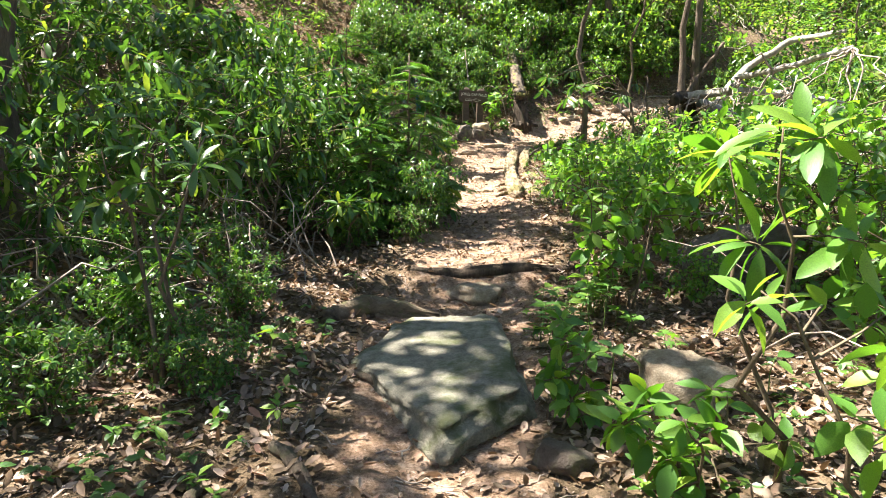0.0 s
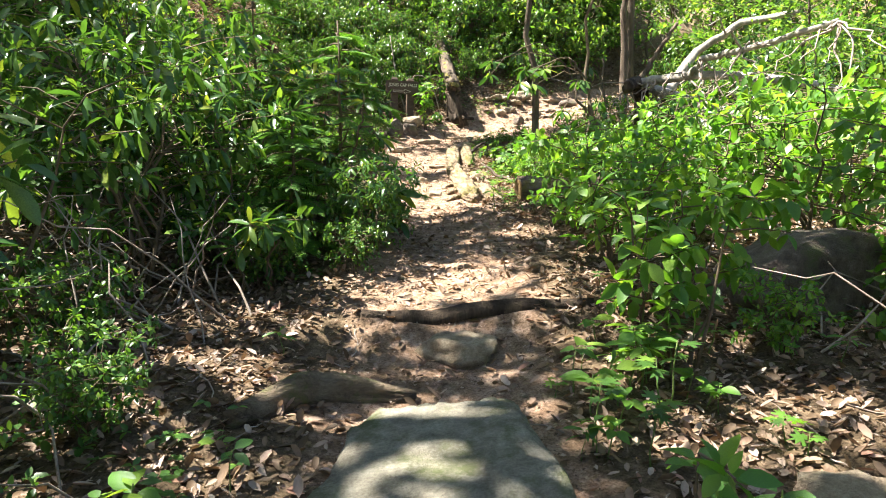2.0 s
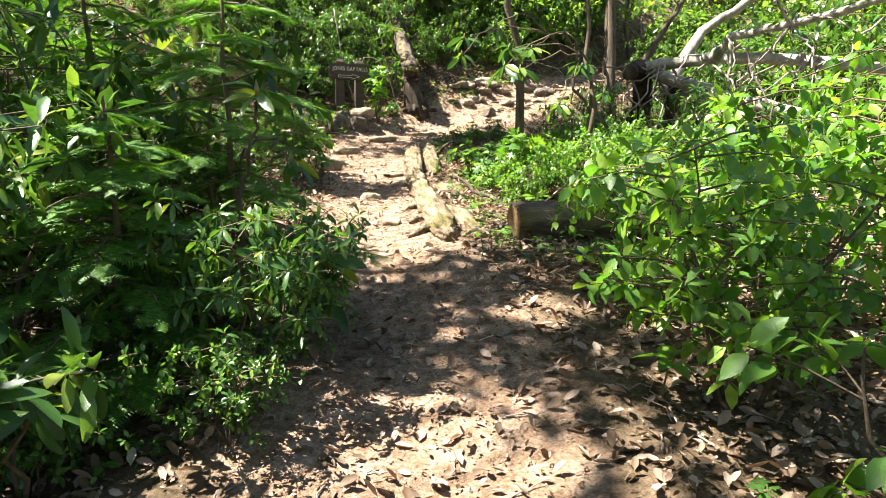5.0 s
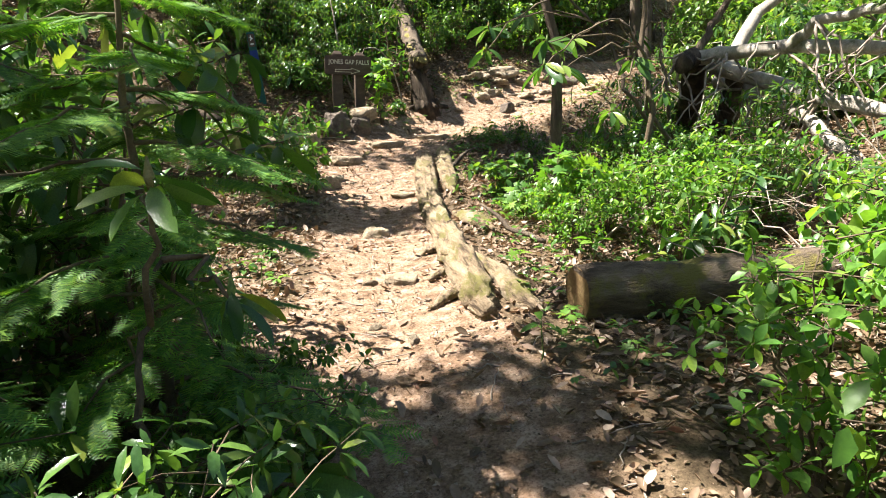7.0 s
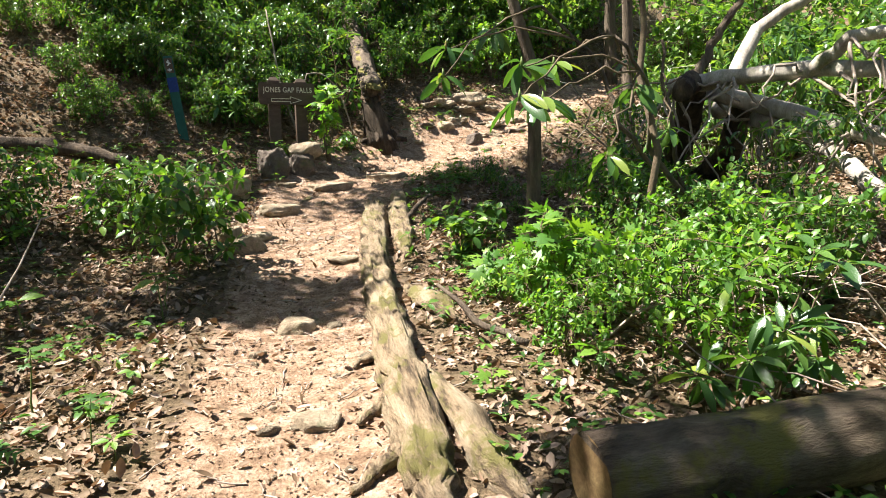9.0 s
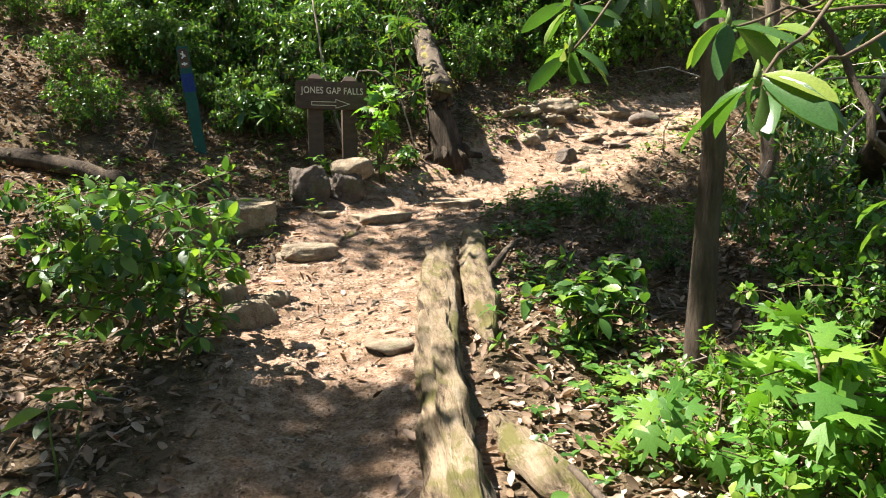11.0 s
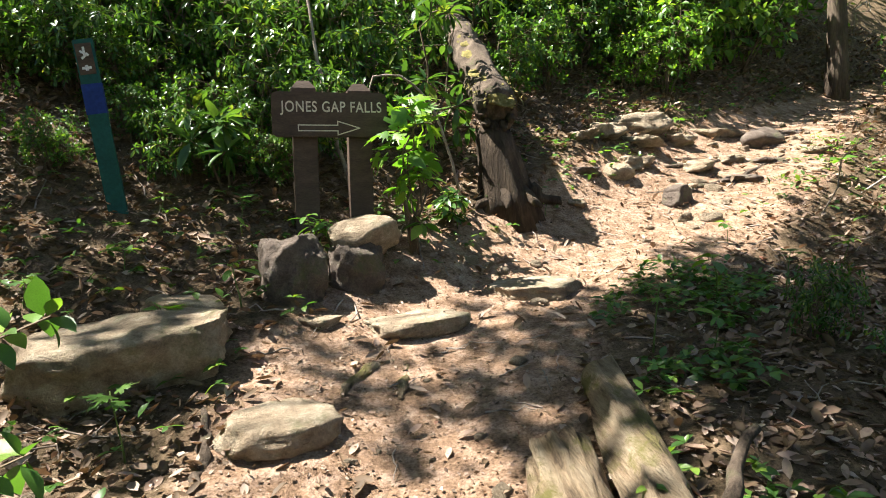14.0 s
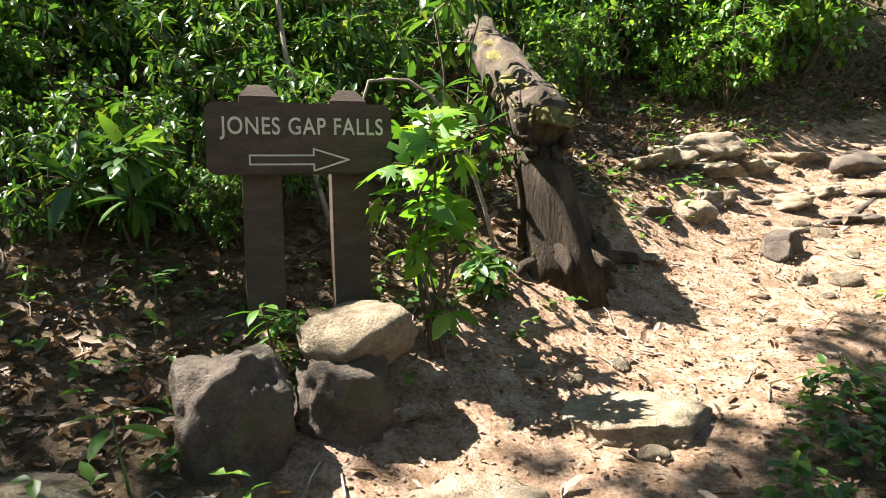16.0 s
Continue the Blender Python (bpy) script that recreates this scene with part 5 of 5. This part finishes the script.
# ---- the big rhododendron that hangs over the path ----
def hanging_rhododendron(x, y, hubs, tips, seed=61, spread=0.5, thick=0.026):
    """Crooked stems that arch over, with twigs that each end in a ring of long drooping leaves round a bud."""
    t = thing("rhododendron", on_ground(x, y), "old rhododendron with crooked stems and drooping leathery leaves", "shrub")
    o = np.array(t.location)
    me = raw_mesh("hanging_leaf", *LANCE, RHODO)
    r2 = np.random.default_rng(seed)
    lines = []
    for k, hub in enumerate(hubs):
        e = np.array(hub) - o
        p = np.array([(0.05 * k, 0, -0.08), e * (0.05, 0.3, 0.25) + (0.12, 0, 0), e * (0.45, 0.3, 0.55), e * (0.55, 0.75, 0.8), e])
        s = np.linspace(0, 4, 19)
        line = np.stack([np.interp(s, np.arange(5), p[:, c]) for c in range(3)], -1) + r2.normal(0, 0.01, (19, 3))
        lines.append(line)
        part("stem", raw_mesh("hanging_stem", *tube(line, np.linspace(thick, thick * 0.4, 19), 8, 0.25, k), BARK), None, t)
    for k, (tip, count, size) in enumerate(tips):
        e = np.array(tip) - o
        near = min(lines, key=lambda q: np.linalg.norm(q[-1] - e))
        st = near[-1] if k % 2 else near[-4]
        twig = part("twig", raw_mesh("hanging_twig", *tube(bend(st, e, 9, -0.10 * np.linalg.norm(e - st), 0.02, k + seed), np.linspace(0.009, 0.005, 9), 6, 0.2, k), STEM), None, t)
        part("bud", raw_mesh("hanging_bud", *tube(np.array([e, e + (0, 0, 0.03), e + (0, 0, 0.07)]), [0.006, 0.012, 0.002], 6), MOSS if k == 0 else GREEN_STEM), None, twig)
        pl, wy = whorl(e, (0, 0, -1), count, r2, spread)
        for a, r in zip(pl, frames_for(wy, None, 0.6, r2)):
            ob = new("leaf", me)
            ob.parent = t
            ob.matrix_basis = Matrix.Translation(a) @ Matrix(r.tolist()).to_4x4() @ Matrix.Scale(size * r2.uniform(0.8, 1.15), 4)
    return t


hanging_rhododendron(3.45, 10.9, ((2.55, 11.35, 2.98), (2.75, 10.55, 2.62), (3.5, 11.2, 2.7)),
                     (((1.79, 11.3, 2.66), 8, 0.21), ((1.70, 11.06, 2.44), 7, 0.20), ((2.14, 10.7, 2.46), 8, 0.22), ((1.95, 10.25, 2.22), 8, 0.23), ((2.2, 10.5, 2.22), 7, 0.21), ((2.5, 11.0, 2.5), 8, 0.2),
                      ((2.6, 10.4, 1.85), 9, 0.2), ((2.9, 10.6, 2.3), 8, 0.2), ((3.3, 10.8, 2.0), 8, 0.2), ((3.4, 11.5, 2.6), 8, 0.2), ((2.3, 11.7, 2.85), 8, 0.2)))
hanging_rhododendron(-0.42, 6.85, ((-0.25, 6.85, 1.5), (-0.2, 6.75, 0.9)), (((-0.22, 6.70, 1.69), 9, 0.15), ((-0.1, 6.85, 1.40), 8, 0.16), ((0.02, 6.75, 0.95), 9, 0.18), ((-0.1, 6.55, 0.72), 9, 0.17), ((0.06, 6.95, 0.72), 8, 0.16), ((-0.35, 6.5, 1.05), 9, 0.16)), 62, 0.85, 0.014)


# ---- hemlock saplings ----
def hemlock(x, y, height, radius, seed, label):
    r2 = np.random.default_rng(seed)
    t = thing("hemlock_sapling", on_ground(x, y), label, "conifer")
    part("trunk", raw_mesh("hemlock_trunk", *tube(bend((0, 0, -0.1), (0, 0, height), 8, 0, 0.02, seed), np.linspace(0.025, 0.006, 8), 7, 0.1, seed), STEM), None, t)
    for k in range(30):
        h = height * (0.12 + 0.86 * k / 30)
        a = k * 2.4 + r2.random() * 0.5
        reach = radius * (1.05 - 0.75 * (h / height)) * r2.uniform(0.75, 1.1)
        p0, p1 = np.array([0, 0, h]), np.array([math.cos(a) * reach, math.sin(a) * reach, h - 0.22 * reach])
        lp = bend(p0, p1, 7, -0.07 * reach, 0.015, seed + k)
        pl, wy = [], []
        out = (p1 - p0) / np.linalg.norm(p1 - p0)
        side = np.cross(out, [0, 0, 1])
        n = max(12, int(reach * 44))
        for j in range(n):
            u = 0.12 + 0.88 * j / n
            q = p0 * (1 - u) + p1 * u + np.array([0, 0, 0.07 * reach * math.sin(math.pi * u)])
            s = (1 if j % 2 else -1)
            long = 0.26 * reach * (1.1 - u)
            w = out * 0.75 + side * s * 0.8 + np.array([0, 0, -0.15])
            for m in range(3):
                pl.append(q + w * long * m / 2.2)
                wy.append(w + out * 0.3 * r2.normal() + side * 0.35 * r2.normal())
        pl, wy = np.array(pl), np.array(wy)
        spray = scatter(SPRAY, pl, frames_for(wy, None, 0.2, r2), 0.12 * (0.6 + 0.6 * r2.random(len(pl))))
        b = part("branch", raw_mesh("hemlock_branch", *tube(lp, np.linspace(0.008, 0.002, 7), 5, 0.1, k, False), STEM), None, t)
        part("needles", raw_mesh("hemlock_needles", *spray, HEMLOCK), None, b)
    return t


hemlock(-0.42, 7.4, 1.85, 0.85, 601, "feathery green hemlock sapling overhanging the path")
hemlock(-0.78, 6.55, 1.2, 0.6, 602, "small feathery hemlock sapling beside the path")
hemlock(-1.2, 7.9, 2.2, 0.9, 603, "taller hemlock sapling in the thicket")


# ---- seedlings on the forest floor ----
def seedling(k):
    r2 = np.random.default_rng(700 + k)
    t = thing("seedling", on_ground(-4 + 0.5 * k, -6.0), "small green seedling growing through leaf litter", "seedling", "forest floor seedlings")
    h = 0.10 + 0.03 * k
    part("stem", raw_mesh("seedling_stem", *tube(bend((0, 0, -0.03), (0.02, 0.01, h), 4, 0, 0.006, k), np.linspace(0.004, 0.002, 4), 5), GREEN_STEM), None, t)
    me = raw_mesh("seedling_leaf", *(OVAL if k % 2 else LANCE if k == 2 else MAPLE), BRIGHT if k < 3 else LAUREL)
    p, w = whorl((0.02, 0.01, h), (0, 0, 1), 5 + k % 3, r2, 0.95)
    for a, r in zip(p, frames_for(w, None, 0.2, r2)):
        ob = new("leaf", me)
        ob.parent = t
        ob.matrix_basis = Matrix.Translation(a) @ Matrix(r.tolist()).to_4x4() @ Matrix.Scale(0.055 + 0.045 * r2.random(), 4)
    return t


SEEDLINGS = [seedling(k) for k in range(5)]
for k in range(170):
    side = put_r.choice([-1, 1])
    y = put_r.uniform(1.6, 17.5)
    x = float(np.interp(y, TRAIL_Y, TRAIL_X)) + side * put_r.uniform(0.65, 2.6)
    if k < 46:
        x, y = put_r.normal(0.85, 0.35), put_r.normal(4.15, 0.4)
    if float(off_trail(x, y)) < 0.42:
        continue
    copy_thing(SEEDLINGS[k % 5], pose(*on_ground(x, y), 0, 0, put_r.uniform(0, 360)) @ Matrix.Scale(put_r.uniform(0.7, 1.5), 4))


# ---- leaf litter, twigs and dead brush ----
def litter(name, count, xs, ys, size, on_path, seed, label, shape=CURLED):
    r2 = np.random.default_rng(seed)
    x, y = r2.uniform(*xs, count), r2.uniform(*ys, count)
    d = off_trail(x, y)
    lane = np.where(y < 8.2, max(on_path, 0.2), on_path)
    keep = r2.random(count) < np.where(d < 0.85 * path_half(y), lane, np.where(d < 1.3 * path_half(y), 0.55, 1.0))
    x, y = x[keep], y[keep]
    n = len(x)
    p = np.stack([x, y, gz(x, y) + 0.006 + 0.012 * r2.random(n)], -1)
    w = r2.normal(0, 1, (n, 3)) * np.array([1, 1, 0.28])
    v, f = scatter(shape, p, frames_for(w, None, 0.4, r2), size * (0.5 + 0.8 * r2.random(n)))
    return tagged(new(name, raw_mesh(name, v, f, LITTER)), label, "leaf litter", kind="stuff")


litter("leaf_litter", 105000, (-4.2, 5.6), (0.8, 19.5), 0.062, 0.07, 801, "curled brown dead leaves covering the forest floor")
litter("leaf_litter", 26000, (5.6, 10.5), (9.0, 22.0), 0.07, 0.07, 803, "brown dead leaves on the far bank")
litter("leaf_litter", 16000, (-8.5, -4.2), (11.5, 22.0), 0.07, 0.07, 804, "brown dead leaves on the slope behind the sign")
litter("leaf_crumbs", 90000, (-1.6, 4.8), (1.5, 18.5), 0.021, 0.85, 802, "small broken bits of dead leaves and bark", DIAMOND)


def twigs(count, xs, ys, length, seed, lift, name, label, mat):
    r2 = np.random.default_rng(seed)
    got = []
    for k in range(count):
        x, y = r2.uniform(*xs), r2.uniform(*ys)
        a = r2.uniform(0, 6.28)
        s = length * r2.uniform(0.3, 1.2)
        if float(off_trail(x, y)) < 0.6 and s > 0.25:
            s = 0.15
        x1, y1 = x + math.cos(a) * s, y + math.sin(a) * s
        if lift > 0.1 and min(float(off_trail(x + (x1 - x) * u, y + (y1 - y) * u)) for u in (0, 0.25, 0.5, 0.75, 1)) < 1.15:
            continue
        got.append(tube(bend(on_ground(x, y, 0.006), on_ground(x1, y1, 0.008 + 0.75 * lift * r2.random()), 7, -0.12 * s * (lift > 0.1), 0.05 * s, seed + k), np.linspace(0.004 + 0.004 * s, 0.002, 7), 4, 0.2, k, False))
    return tagged(new(name, raw_mesh(name, *join(got), mat)), label, "twigs", kind="stuff")


twigs(1100, (-4, 5), (1.5, 18.5), 0.35, 811, 0.02, "fallen_twigs", "thin grey twigs lying on the ground", TWIG)
twigs(460, (-4.5, -0.9), (3.0, 10.5), 1.1, 812, 1.1, "dead_brush", "tangled dead grey branches in the thicket", TWIG)
twigs(220, (1.6, 7.0), (3.0, 11.0), 1.2, 813, 0.8, "dead_brush", "dead grey branches among undergrowth", TWIG)
twigs(260, (4.0, 16.0), (14.0, 28.0), 2.6, 814, 1.8, "dead_brush", "bleached dead branches on the sunny slope", PALE_BARK)


def ground_cover(count, seed, xs, ys, least):
    """Low green plants in patches on the banks."""
    r2 = np.random.default_rng(seed)
    x, y = r2.uniform(*xs, count), r2.uniform(*ys, count)
    d = off_trail(x, y)
    ok = (bumps(x * 0.8 + 3, y * 0.8) + 0.35 * bumps(x * 2.7, y * 2.7) > least) & (d > 0.75)
    x, y = x[ok], y[ok]
    base = np.stack([x, y, gz(x, y) + 0.02 + 0.10 * r2.random(len(x))], -1)
    p = np.repeat(base, 4, axis=0)
    w = r2.normal(0, 1, (len(p), 3)) * np.array([1, 1, 0.25]) + np.array([0, 0, 0.15])
    v, f = scatter(OVAL_LOW, p, frames_for(w, None, 0.25, r2), 0.05 * (0.5 + 0.9 * r2.random(len(p))))
    return tagged(new("ground_cover", raw_mesh("ground_cover", v, f, LAUREL)), "low green leafy plants among dead leaves", "ground cover", kind="stuff")


ground_cover(12000, 821, (-5, 7), (1.0, 20), 0.02)
ground_cover(5000, 822, (1.9, 6.0), (11.0, 14.6), -0.02)
